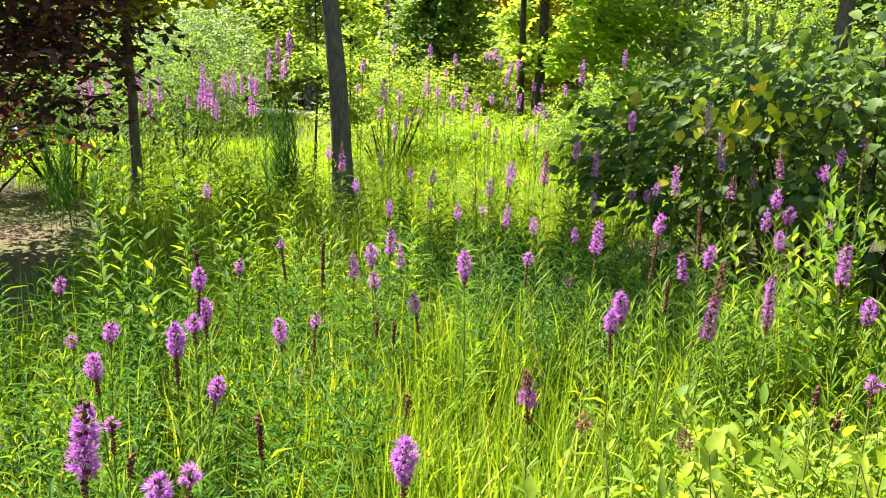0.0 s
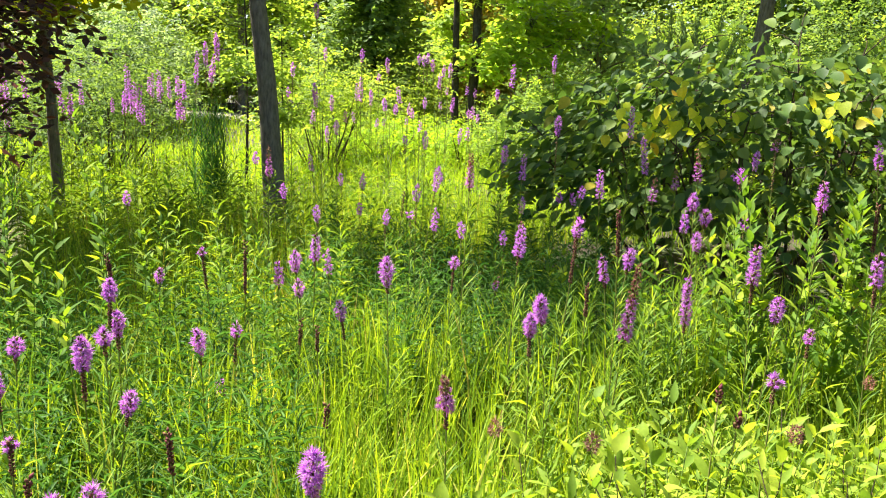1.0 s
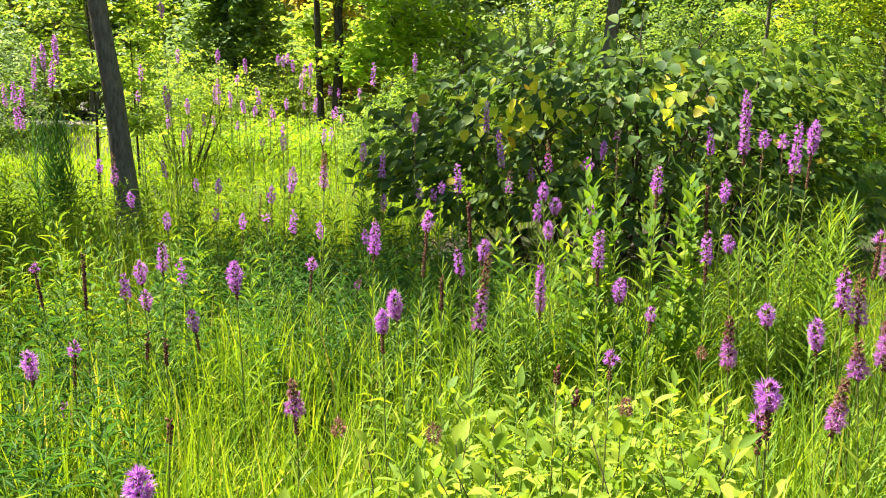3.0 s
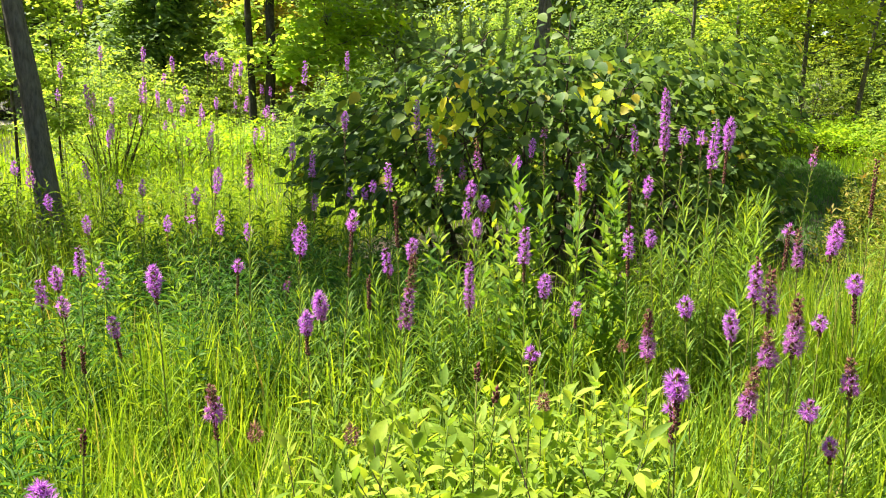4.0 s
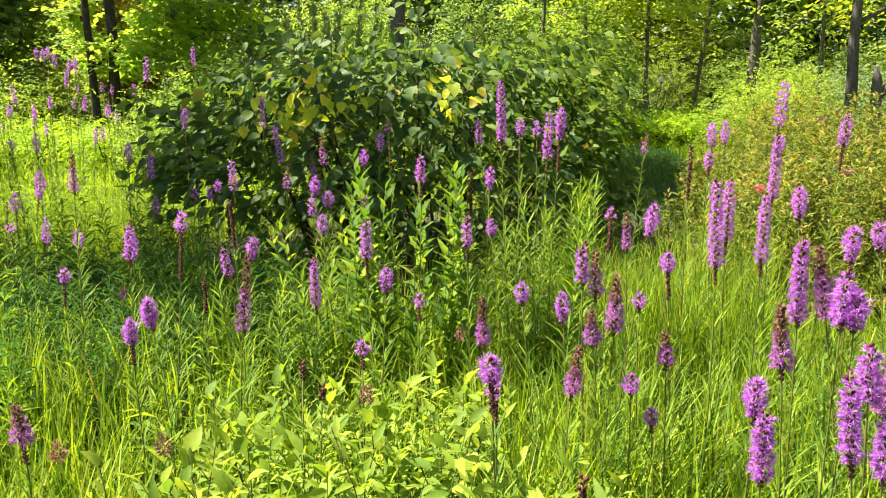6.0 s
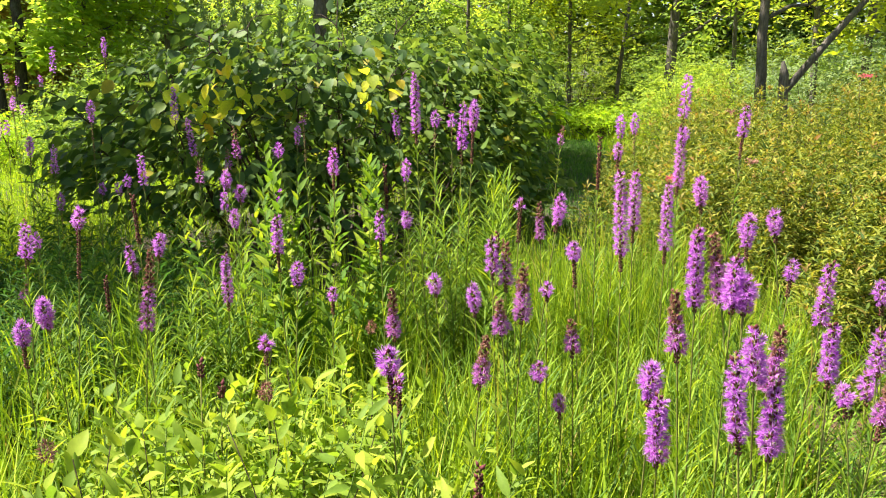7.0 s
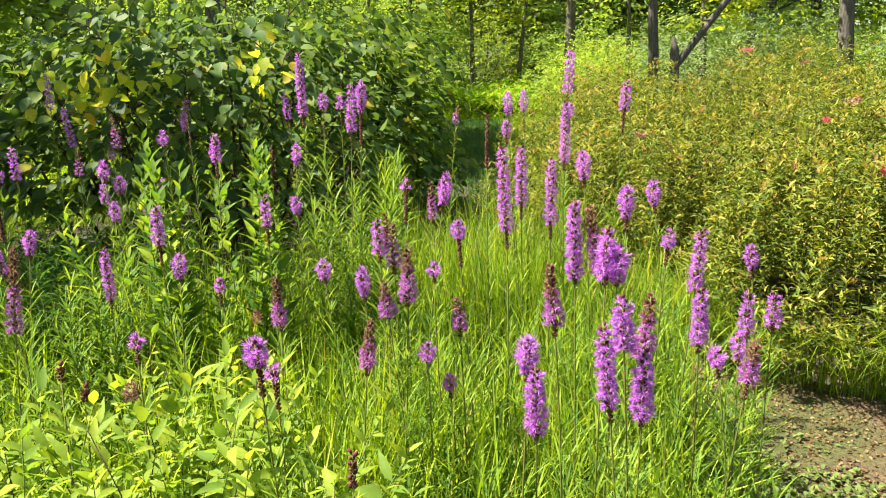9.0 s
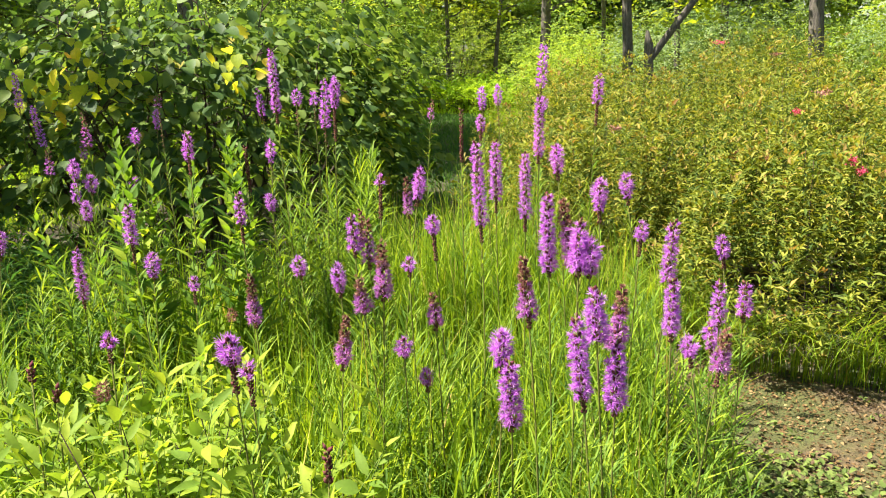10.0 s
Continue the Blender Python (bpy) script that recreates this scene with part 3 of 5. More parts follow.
def star(x, y, top, purple, bud, style):
    """One blazing star: thin stem, narrow leaves, a flower spike that opens from the top."""
    far = math.hypot(x, y)
    fine = far < 3.2
    t = thing("blazing_star", x, y, LABELS[style], "flower", "blazing stars in the meadow")
    lean = RNG.normal(0, 0.05, 2) * min(top, 1.2)
    pts = bow((lean[0], lean[1], -0.01), (0, 0, top), (RNG.normal(0, 0.012), RNG.normal(0, 0.012), 0), 7)
    s = Bag()
    tube(s, pts, np.linspace(0.0028, 0.0016, 7) * (1 if far < 6 else 1.3), 5)
    part("stem", s, STEM, t)
    gap = 0.0026 if far < 2.2 else (0.0032 if fine else (0.0045 if far < 6 else 0.008))
    strands = 34 if far < 2.2 else (22 if fine else (14 if far < 6 else 9))
    thick = 0.0016 if far < 2.2 else (0.0019 if fine else (0.0042 if far < 6 else 0.01))
    wide = (1.0 if far < 6 else 1.25) * {"p": 0.0255, "y": 0.0235, "o": 0.0245, "b": 0.013}[style] * RNG.uniform(0.92, 1.1)
    z1, z0 = top, top - purple * 1.04
    f = Bag()
    if style == "o":
        cut = z0 + (z1 - z0) * RNG.uniform(0.5, 0.62)
        tufts(f, pts, z0, cut, wide * 1.08, gap, strands, thick, False)
        part("flower_spike", f, FLOWER_OLD, t)
        w = Bag()
        tufts(w, pts, cut - 0.008, z1, wide * 0.72, gap * 1.2, max(4, strands - 3), thick * 1.2, False)
        tagged(part("withered_tip", w, WITHER, t, "withered brown florets"), kind="stuff")
    elif style == "b":
        buds(f, pts, z0, z1, wide, gap * 1.3)
        tagged(part("bud_tip", f, BUD, t), kind="stuff")
    else:
        tufts(f, pts, z0, z1 - wide * 0.7, wide, gap, strands, thick, style == "y" or purple < 0.09)
        part("flower_spike", f, FLOWER, t)
    if fine and style != "b":
        k = Bag()
        buds(k, pts, z0, z1 - 0.008, 0.0135, gap * 1.8)
        tagged(part("bract_sheath", k, BUD, t, "dark red bracts between the florets"), kind="stuff")
    if bud > 0.008:
        b = Bag()
        buds(b, pts, z0 - bud, z0 + 0.006, 0.0095 if style != "b" else 0.011, 0.0019 if fine else 0.005)
        tagged(part("bud_spike", b, BUD, t, "dark red closed buds"), kind="stuff")
    low = 0.12
    high = max(low + 0.05, z0 - bud - 0.01)
    n = int((high - low) * (110 if fine else (75 if far < 6 else 30)))
    z = RNG.uniform(low, high, n)
    az = RNG.uniform(0, 2 * np.pi, n)
    u = (z - low) / max(high - low, 1e-6)
    ahead = np.stack([np.cos(az), np.sin(az), RNG.uniform(0.7, 2.4, n)], -1)
    size = (0.19 - 0.15 * u) * RNG.uniform(0.7, 1.2, n)
    lf = Bag()
    wd = np.clip(0.006 / (size * 0.07) * (1 - 0.4 * u), 0.4, 2.2) * size * (1 if far < 6 else 1.8)
    spread(lf, *LINEAR, axis_points(pts, z), ahead, np.tile(UPV, (n, 1)), np.stack([wd, size, size], -1))
    part("foliage", lf, STAR_LEAF, t, "narrow grass-like green leaves")
    return t



# ---- leafy plants, shrubs ----


def leafy_stem(parent, a, b, shape, size, gap, material, start=0.15, rise=0.35, radius=0.003, taper=0.55):
    """One upright stem, clothed with leaves from start of its height to the tip."""
    a, b = np.asarray(a, float), np.asarray(b, float)
    sb, lf = Bag(), Bag()
    pts = bow(a, b, (RNG.normal(0, 0.02), RNG.normal(0, 0.02), 0), 7)
    tube(sb, pts, np.linspace(radius, radius * 0.45, 7), 5)
    n = max(4, int(np.linalg.norm(b - a) * (1 - start) / gap))
    u = np.linspace(start, 1, n)
    s = u * 6
    i = np.minimum(s.astype(int), 5)
    p = pts[i] + (pts[i + 1] - pts[i]) * (s - i)[:, None]
    az = np.arange(n) * 2.4 + RNG.uniform(0, 6)
    ahead = np.stack([np.cos(az), np.sin(az), rise + RNG.normal(0, 0.15, n) + 1.1 * np.clip((u - 0.85) / 0.15, 0, 1)], -1)
    k = size * RNG.uniform(0.75, 1.15, n) * (1 - (1 - taper) * u ** 2)
    spread(lf, *shape, p, ahead, np.tile(UPV, (n, 1)) + RNG.normal(0, 0.15, (n, 3)), k)
    stem = part("stem", sb, STEM_GREEN, parent)
    part("foliage", lf, material, stem)


def leafy_plant(x, y, h, n, r, shape, size, gap, material, label, start=0.15, rise=1.05, category="plant", flare=1.3):
    t = thing("leafy_plant", x, y, label, category, "leafy plants in the meadow")
    roots = np.concatenate([RNG.normal(0, r * 0.5, (n, 2)), np.full((n, 1), -0.01)], 1)
    tops = roots * flare + np.concatenate([RNG.normal(0, r * 0.5, (n, 2)), h * RNG.uniform(0.8, 1.04, (n, 1))], 1)
    for a, b in zip(roots, tops):
        leafy_stem(t, a, b, shape, size, gap, material, start, rise)
    return t


UPRIGHT = "upright leafy green meadow plant with lance-shaped leaves"
leafy_plant(-1.42, 2.62, 1.24, 3, 0.1, LANCE, 0.092, 0.02, FORB, UPRIGHT)
leafy_plant(-1.16, 2.7, 1.3, 4, 0.12, LANCE, 0.09, 0.02, FORB, UPRIGHT)
leafy_plant(-1.08, 3.1, 1.1, 4, 0.12, LANCE, 0.1, 0.028, FORB, UPRIGHT)
leafy_plant(-0.98, 2.3, 0.9, 3, 0.12, LANCE, 0.1, 0.026, FORB, UPRIGHT)
leafy_plant(-1.5, 2.0, 0.85, 3, 0.14, LANCE, 0.1, 0.026, FORB, UPRIGHT)
leafy_plant(-0.62, 2.95, 0.98, 3, 0.07, OVATE, 0.05, 0.017, FORB, "slender plant with rows of small oval leaves")
leafy_plant(-0.5, 3.5, 0.85, 3, 0.1, OVATE, 0.05, 0.017, FORB, "slender plant with rows of small oval leaves")
leafy_plant(-1.25, 1.45, 0.8, 3, 0.09, LINEAR, 0.12, 0.012, STAR_LEAF, "green plant with narrow whorled leaves")
leafy_plant(1.33, 2.6, 1.16, 7, 0.12, LANCE, 0.12, 0.022, FORB, "sunlit yellow-green plant with pointed leaves")
leafy_plant(1.58, 2.62, 1.16, 7, 0.12, LANCE, 0.125, 0.022, FORB, "sunlit yellow-green plant with pointed leaves")
leafy_plant(1.12, 2.9, 0.95, 4, 0.14, LANCE, 0.11, 0.024, FORB, UPRIGHT)
leafy_plant(1.35, 3.3, 0.9, 5, 0.2, LANCE, 0.11, 0.024, FORB, UPRIGHT)
leafy_plant(0.78, 3.6, 0.75, 5, 0.2, LANCE, 0.1, 0.024, FORB, UPRIGHT)
leafy_plant(1.95, 2.45, 1.08, 15, 0.17, LINEAR, 0.14, 0.008, STAR_LEAF, "dense clump of narrow-leaved stems")
leafy_plant(0.95, 2.75, 0.8, 6, 0.14, LINEAR, 0.13, 0.009, STAR_LEAF, "dense clump of narrow-leaved stems")
leafy_plant(0.62, 3.0, 0.75, 6, 0.14, LINEAR, 0.13, 0.009, STAR_LEAF, "dense clump of narrow-leaved stems")
leafy_plant(2.2, 1.35, 0.7, 6, 0.16, LINEAR, 0.13, 0.009, STAR_LEAF, "dense clump of narrow-leaved stems")
leafy_plant(1.45, 1.25, 0.55, 5, 0.16, LINEAR, 0.13, 0.009, STAR_LEAF, "dense clump of narrow-leaved stems")
leafy_plant(2.3, 1.0, 0.62, 6, 0.16, LINEAR, 0.14, 0.009, STAR_LEAF, "dense clump of narrow-leaved stems")
leafy_plant(2.45, 1.35, 0.7, 6, 0.16, LINEAR, 0.14, 0.009, STAR_LEAF, "dense clump of narrow-leaved stems")
leafy_plant(1.95, 0.8, 0.55, 6, 0.16, LINEAR, 0.14, 0.009, STAR_LEAF, "dense clump of narrow-leaved stems")
leafy_plant(1.6, 0.75, 0.5, 6, 0.16, LINEAR, 0.14, 0.009, STAR_LEAF, "dense clump of narrow-leaved stems")
leafy_plant(-2.0, 7.2, 1.2, 14, 0.14, LINEAR, 0.22, 0.02, HERB, "tall dark clump of narrow-leaved stems", rise=2.6)
leafy_plant(-3.9, 6.7, 1.1, 12, 0.25, LINEAR, 0.2, 0.02, HERB, "tall dark clump of narrow-leaved stems", rise=2.6)


def pale_shrub(x, y, rx, ry, top, shoots, singles, heads):
    """A low shrub close by: thin brown branches with pale oval leaves."""
    t = thing("pale_leaved_shrub", x, y, "low shrub with pale green oval leaves and thin stems", "shrub", "low shrubs in the foreground")
    lf = Bag()
    where, u_of = [], []
    for k in range(shoots):
        az, r = RNG.uniform(0, 2 * np.pi), math.sqrt(RNG.uniform(0, 1))
        px, py = r * math.cos(az) * rx, r * math.sin(az) * ry
        h = top * RNG.uniform(0.66, 1.02) * (1 - 0.25 * r ** 2)
        sx_, sy_ = RNG.normal(0, 0.09, 2)
        pts = bow((px * 0.35, py * 0.35, -0.01), (px + sx_, py + sy_, h), (px * 0.15 - sx_ * 0.2, py * 0.15 - sy_ * 0.2, 0.05), 8, 0.008)
        twig = Bag()
        tube(twig, pts, np.linspace(0.0028, 0.0009, 8), 5)
        part("branch", twig, TWIG if k % 3 == 0 else STEM_GREEN, t)
        for u in np.arange(0.3, 1.01, 0.026):
            s = u * 7
            i = min(int(s), 6)
            where.append(pts[i] + (pts[i + 1] - pts[i]) * (s - i))
            u_of.append(u)
    where, u_of = np.array(where), np.array(u_of)
    n = len(where)
    az = np.arange(n) * 2.4 + RNG.normal(0, 0.4, n)
    ahead = np.stack([np.cos(az), np.sin(az), RNG.uniform(0.0, 1.3, n) + 0.8 * (u_of > 0.93)], -1)
    normal = np.tile(UPV, (n, 1)) + RNG.normal(0, 0.45, (n, 3))
    size = RNG.uniform(0.028, 0.062, n) * (1.15 - 0.35 * u_of)
    high = np.argsort(-where[:, 2])
    single = RNG.permutation(high[: n // 2])[:singles]
    rest = np.setdiff1d(np.arange(n), single)
    odd = rest % 3 != 0
    spread(lf, *OVATE, where[rest[~odd]], ahead[rest[~odd]], normal[rest[~odd]], size[rest[~odd]])
    spread(lf, *LANCE, where[rest[odd]], ahead[rest[odd]], normal[rest[odd]], size[rest[odd]] * 1.35)
    part("foliage", lf, FORB_PALE, t)
    meshes = []
    for w in (0.3, 0.36, 0.44, 0.33):
        b = Bag()
        v, f = leaf_shape(w, RNG.uniform(0.08, 0.2), RNG.uniform(0.05, 0.25), 0.6)
        spread(b, v, f, np.zeros((1, 3)), np.array([[0, 1.0, 0]]), np.array([[0, 0, 1.0]]), np.array([1.0]))
        meshes.append(b.mesh("leaf", FORB_PIECE))
    for c, i in enumerate(single):
        single_leaf(meshes[c % 4], where[i], ahead[i], normal[i], size[i] * 1.08, t)
    for hx, hy, hz in heads:
        w = Bag()
        pts = np.array([(hx - x, hy - y, hz - 0.03), (hx - x, hy - y, hz), (hx - x, hy - y, hz + 0.02)])
        tufts(w, pts, hz - 0.012, hz + 0.012, 0.017, 0.0012, 8, 0.0018, True)
        tagged(part("seed_head", w, WITHER, t, "withered brown seed head"), kind="stuff")


def single_leaf(mesh, where, ahead, normal, size, parent):
    """One leaf as a piece of its own."""
    a = Vector(ahead).normalized()
    s = a.cross(Vector(normal)).normalized()
    u = s.cross(a)
    ob = new("leaf", mesh)
    ob.parent = parent
    ob.matrix_basis = Matrix.Translation(where) @ Matrix((s, a, u)).transposed().to_4x4() @ Matrix.Diagonal((size, size, size, 1))
    return ob


pale_shrub(0.63, 1.1, 0.57, 0.44, 0.92, 170, 210, [(0.4, 1.2, 0.895), (0.24, 1.3, 0.87), (0.75, 1.2, 0.92)])
pale_shrub(0.9, 1.62, 0.46, 0.4, 0.84, 110, 90, [(1.2, 1.75, 0.8)])


def broad_shrub():
    """The large broad-leaved shrub that closes the meadow."""
    cx, cy = 2.7, 6.05
    t = thing("broad_leaved_shrub", cx, cy, "large dark green shrub with broad leaves, some yellowing", "shrub")
    tips = []
    for k in range(46):
        stem = Bag()
        az = k * 2.4
        r = math.sqrt((k + 0.5) / 46)
        bx, by = 1.15 * r * math.cos(az), 0.6 * r * math.sin(az)
        ex, ey = 1.95 * r * math.cos(az), 1.3 * r * math.sin(az)
        h = 1.75 * math.sqrt(max(0.05, 1 - 0.75 * r ** 3)) * RNG.uniform(0.88, 1.06)
        pts = bow((bx, by, -0.02), (ex, ey, h), (0.1 * math.cos(az), 0.1 * math.sin(az), 0.12), 9, 0.025)
        tube(stem, pts, np.linspace(0.016, 0.004, 9), 6)
        for q in range(9):
            i = RNG.integers(2, 9)
            d = unit(RNG.normal(0, 1, 3) + (0, 0, 0.3))
            e = pts[i] + d * RNG.uniform(0.18, 0.5) * (1.1, 1.0, 0.7)
            br = bow(pts[i], e, (0, 0, 0.04), 5, 0.01)
            tube(stem, br, np.linspace(0.006, 0.0025, 5), 5)
            tips += [br[2], br[3], br[4], br[4]]
        tips += [pts[-1], pts[-2]]
        part("stem", stem, TWIG, t)
    tips = np.array(tips)
    shell = 900
    az = RNG.uniform(0, 2 * np.pi, shell)
    el = np.arcsin(RNG.uniform(-0.15, 1.0, shell))
    rr = RNG.uniform(0.86, 1.06, shell)
    cover = np.stack([2.0 * rr * np.cos(az) * np.cos(el) ** 0.8, 1.32 * rr * np.sin(az) * np.cos(el) ** 0.8, 0.42 + 1.32 * rr * np.sin(el)], -1)
    flank = RNG.uniform(0, 1, (560, 3)) * (0.72, 1.7, 1.65) + (1.15, -0.95, 0.15)
    flank[:, 0] -= 0.25 * np.clip(flank[:, 2] - 1.2, 0, 1)
    cover = np.concatenate([cover, flank])
    shell = len(cover)
    low = np.where(cover[:, 0] < -0.4, 0.62, 0.15)
    cover[:, 2] = np.maximum(cover[:, 2], low + RNG.uniform(0, 0.3, shell))
    centre = np.concatenate([np.repeat(tips, 2, 0), np.repeat(cover, 4, 0)])
    where = centre + RNG.normal(0, 0.075, centre.shape)
    where = where[where[:, 2] > 0.12]
    n = len(where)
    az = np.arctan2(where[:, 1] + RNG.normal(0, 0.7, n), where[:, 0] + RNG.normal(0, 0.7, n))
    ahead = np.stack([np.cos(az), np.sin(az), RNG.normal(-0.45, 0.5, n)], -1)
    normal = np.stack([0.3 * np.cos(az), 0.3 * np.sin(az), np.full(n, 0.95)], -1) + RNG.normal(0, 0.5, (n, 3))
    size = RNG.uniform(0.06, 0.128, n) * np.where(where[:, 0] > 1.0, 0.85, 1.0)
    score = where[:, 1] * 1.0 + 0.25 * np.abs(where[:, 0] + 0.5) - 0.35 * where[:, 2] + RNG.uniform(0, 0.35, n)
    order = np.argsort(score)
    single, rest = order[:290], order[290:]
    lf = Bag()
    spread(lf, *ROUND, where[rest], ahead[rest], normal[rest], size[rest])
    part("foliage", lf, BUSH, t)
    # sprigs of yellow leaves, coloured bright to look lit from behind
    y_n = 95
    sprig = np.array([(-1.08, -1.08, 1.42), (-0.85, -1.12, 1.3), (-1.22, -0.95, 1.25), (-1.0, -1.1, 1.36), (-0.2, -1.34, 1.38)])
    yw = sprig[RNG.integers(0, 5, y_n)] + RNG.normal(0, 0.085, (y_n, 3))
    ya = RNG.normal(-1.6, 0.9, y_n)
    yb = Bag()
    spread(yb, *ROUND, yw, np.stack([np.cos(ya), np.sin(ya), RNG.normal(-0.7, 0.5, y_n)], -1), np.stack([0.7 * np.cos(ya), 0.7 * np.sin(ya), np.full(y_n, 0.8)], -1) + RNG.normal(0, 0.4, (y_n, 3)), RNG.uniform(0.06, 0.11, y_n))
    tagged(part("yellowing_foliage", yb, BUSH_YELLOW, t, "yellow and orange leaves, brightened in colour as if backlit"), kind="stuff")
    meshes = []
    for w in (0.6, 0.7, 0.76, 0.66):
        b = Bag()
        v, f = leaf_shape(w, RNG.uniform(0.05, 0.16), RNG.uniform(0.1, 0.35), 0.7)
        spread(b, v, f, np.zeros((1, 3)), np.array([[0, 1.0, 0]]), np.array([[0, 0, 1.0]]), np.array([1.0]))
        meshes.append(b.mesh("leaf", BUSH_PIECE))
    for c, i in enumerate(single):
        single_leaf(meshes[c % 4], where[i], ahead[i], normal[i], size[i], t)


broad_shrub()


def spirea(x, y, rx, ry, h, n, heads, turn=0.0, share=0.0):
    """A mounded spirea: arching shoots of small pointed leaves, reddish at the tips, a few pink flower heads."""
    t = thing("spirea_shrub", x, y, "mounded spirea shrub with small green leaves and reddish tips", "shrub", "spirea hedge along the path")
    lf = Bag()
    az = RNG.uniform(0, 2 * np.pi, n)
    r = np.sqrt(RNG.uniform(0, 1, n))
    wob = 1 + 0.12 * np.sin(3 * az + x) + RNG.normal(0, 0.05, n)
    swell = 0.1 * np.sin(9 * r * np.cos(az) + x * 7) * np.cos(8 * r * np.sin(az) + y * 5)
    ex, ey = rx * r * np.cos(az) * wob, ry * r * np.sin(az) * wob
    ez = h * (1 - 0.84 * r ** 3.4) * (RNG.uniform(0.86, 1.05, n) + swell)
    root = np.stack([ex * 0.6, ey * 0.6, 0.25 * ez], -1)
    tip = np.stack([ex, ey, ez], -1)
    for k in range(n):
        if k % 14 == 0:
            s = Bag()
            pts = bow((ex[k] * 0.4, ey[k] * 0.4, -0.01), tip[k], (ex[k] * 0.08, ey[k] * 0.08, 0.05), 5)
            tube(s, pts, np.linspace(0.005, 0.0015, 5), 4)
            part("branch", s, TWIG, t)
    per = 42
    u = np.tile(np.linspace(0.3, 1.02, per), n)
    p = np.repeat(root, per, 0) + np.repeat(tip - root, per, 0) * u[:, None]
    p += np.repeat(np.stack([ex, ey, 0 * ex], -1) * 0.1, per, 0) * (4 * u * (1 - u))[:, None]
    p += RNG.normal(0, 0.012, p.shape)
    a = np.tile(np.arange(per) * 2.4, n) + np.repeat(RNG.uniform(0, 6, n), per)
    ahead = np.stack([np.cos(a), np.sin(a), RNG.uniform(0.1, 1.5, len(a))], -1)
    spread(lf, *SLIM, p, ahead, np.tile(UPV, (len(p), 1)) + RNG.normal(0, 0.4, p.shape), RNG.uniform(0.032, 0.066, len(p)))
    part("foliage", lf, SPIREA, t)
    tip_n = n // 6
    q = np.repeat(tip[:tip_n], 8, 0) + RNG.normal(0, 0.014, (tip_n * 8, 3)) + (0, 0, 0.012)
    a = np.tile(np.arange(8) * 2.4, tip_n)
    tb = Bag()
    spread(tb, *SMALL, q, np.stack([np.cos(a), np.sin(a), RNG.uniform(0.6, 2.2, len(a))], -1), np.tile(UPV, (len(q), 1)) + RNG.normal(0, 0.3, q.shape), RNG.uniform(0.03, 0.055, len(q)))
    tagged(part("young_growth", tb, SPIREA_TIP, t, "reddish young shoot tips"), kind="stuff")
    for hx, hy, hz, hr, mat in heads:
        b = Bag()
        k = 90
        q = np.concatenate([RNG.normal(0, hr * 0.5, (k, 2)), RNG.normal(0, 0.008, (k, 1))], 1) + (hx - x, hy - y, hz)
        spread(b, *SMALL_WIDE, q, RNG.normal(0, 1, (k, 3)) + (0, 0, 0.6), RNG.normal(0, 1, (k, 3)), np.full(k, 0.012))
        tagged(part("flower_head", b, mat, t, "flat pink flower head" if mat is PINK else "withered brown flower head"), kind="stuff")
    return t


spirea(4.36, 1.75, 0.95, 0.95, 1.0, 620, [(3.98, 1.45, 0.94, 0.022, PINK), (3.97, 1.40, 0.9, 0.02, PINK)])
spirea(4.3, 3.1, 0.85, 0.95, 1.02, 480, [(3.95, 2.75, 1.0, 0.03, WITHER), (3.6, 3.0, 0.9, 0.03, PINK)])
spirea(5.6, 2.4, 1.1, 1.1, 1.2, 560, [(4.98, 2.24, 1.05, 0.025, PINK), (5.0, 2.1, 1.16, 0.05, WITHER)])
spirea(5.4, 0.6, 1.1, 1.1, 1.15, 520, [(4.9, 0.75, 1.12, 0.03, PINK)])
spirea(5.3, 4.2, 1.0, 1.1, 1.2, 480, [(5.0, 3.8, 1.2, 0.04, WITHER)])
spirea(6.9, 3.6, 1.3, 1.3, 1.38, 560, [(6.5, 3.75, 1.45, 0.07, PINK), (6.6, 3.3, 1.35, 0.05, WITHER)])
spirea(7.0, 1.7, 1.3, 1.3, 1.36, 520, [(6.6, 1.6, 1.38, 0.05, WITHER)])
spirea(6.8, 5.4, 1.1, 1.2, 1.3, 420, [])
spirea(8.8, 4.6, 1.5, 1.5, 1.5, 460, [])
spirea(9.0, 2.6, 1.5, 1.5, 1.5, 460, [])


def edge_grass():
    """Long blades hanging out from under the hedge onto the path."""
    n = 1200
    ang = np.linspace(math.pi * 0.72, math.pi * 1.6, 34)[RNG.integers(0, 34, n)] + RNG.normal(0, 0.05, n)
    clump = RNG.normal(0, 0.035, n)
    p = np.stack([4.36 + (0.78 + clump) * np.cos(ang), 1.75 + (0.78 + clump) * np.sin(ang)], -1)
    bag = Bag()
    blades(bag, np.concatenate([p, np.zeros((n, 1))], 1), RNG.uniform(0.3, 0.7, n), RNG.uniform(0.004, 0.008, n), RNG.uniform(0.4, 1.2, n), 4, ang + RNG.normal(0, 0.7, n))
    tagged(part("meadow_grass", bag, GRASS), "long grass hanging over the edge of the path", "grass", kind="stuff")


edge_grass()

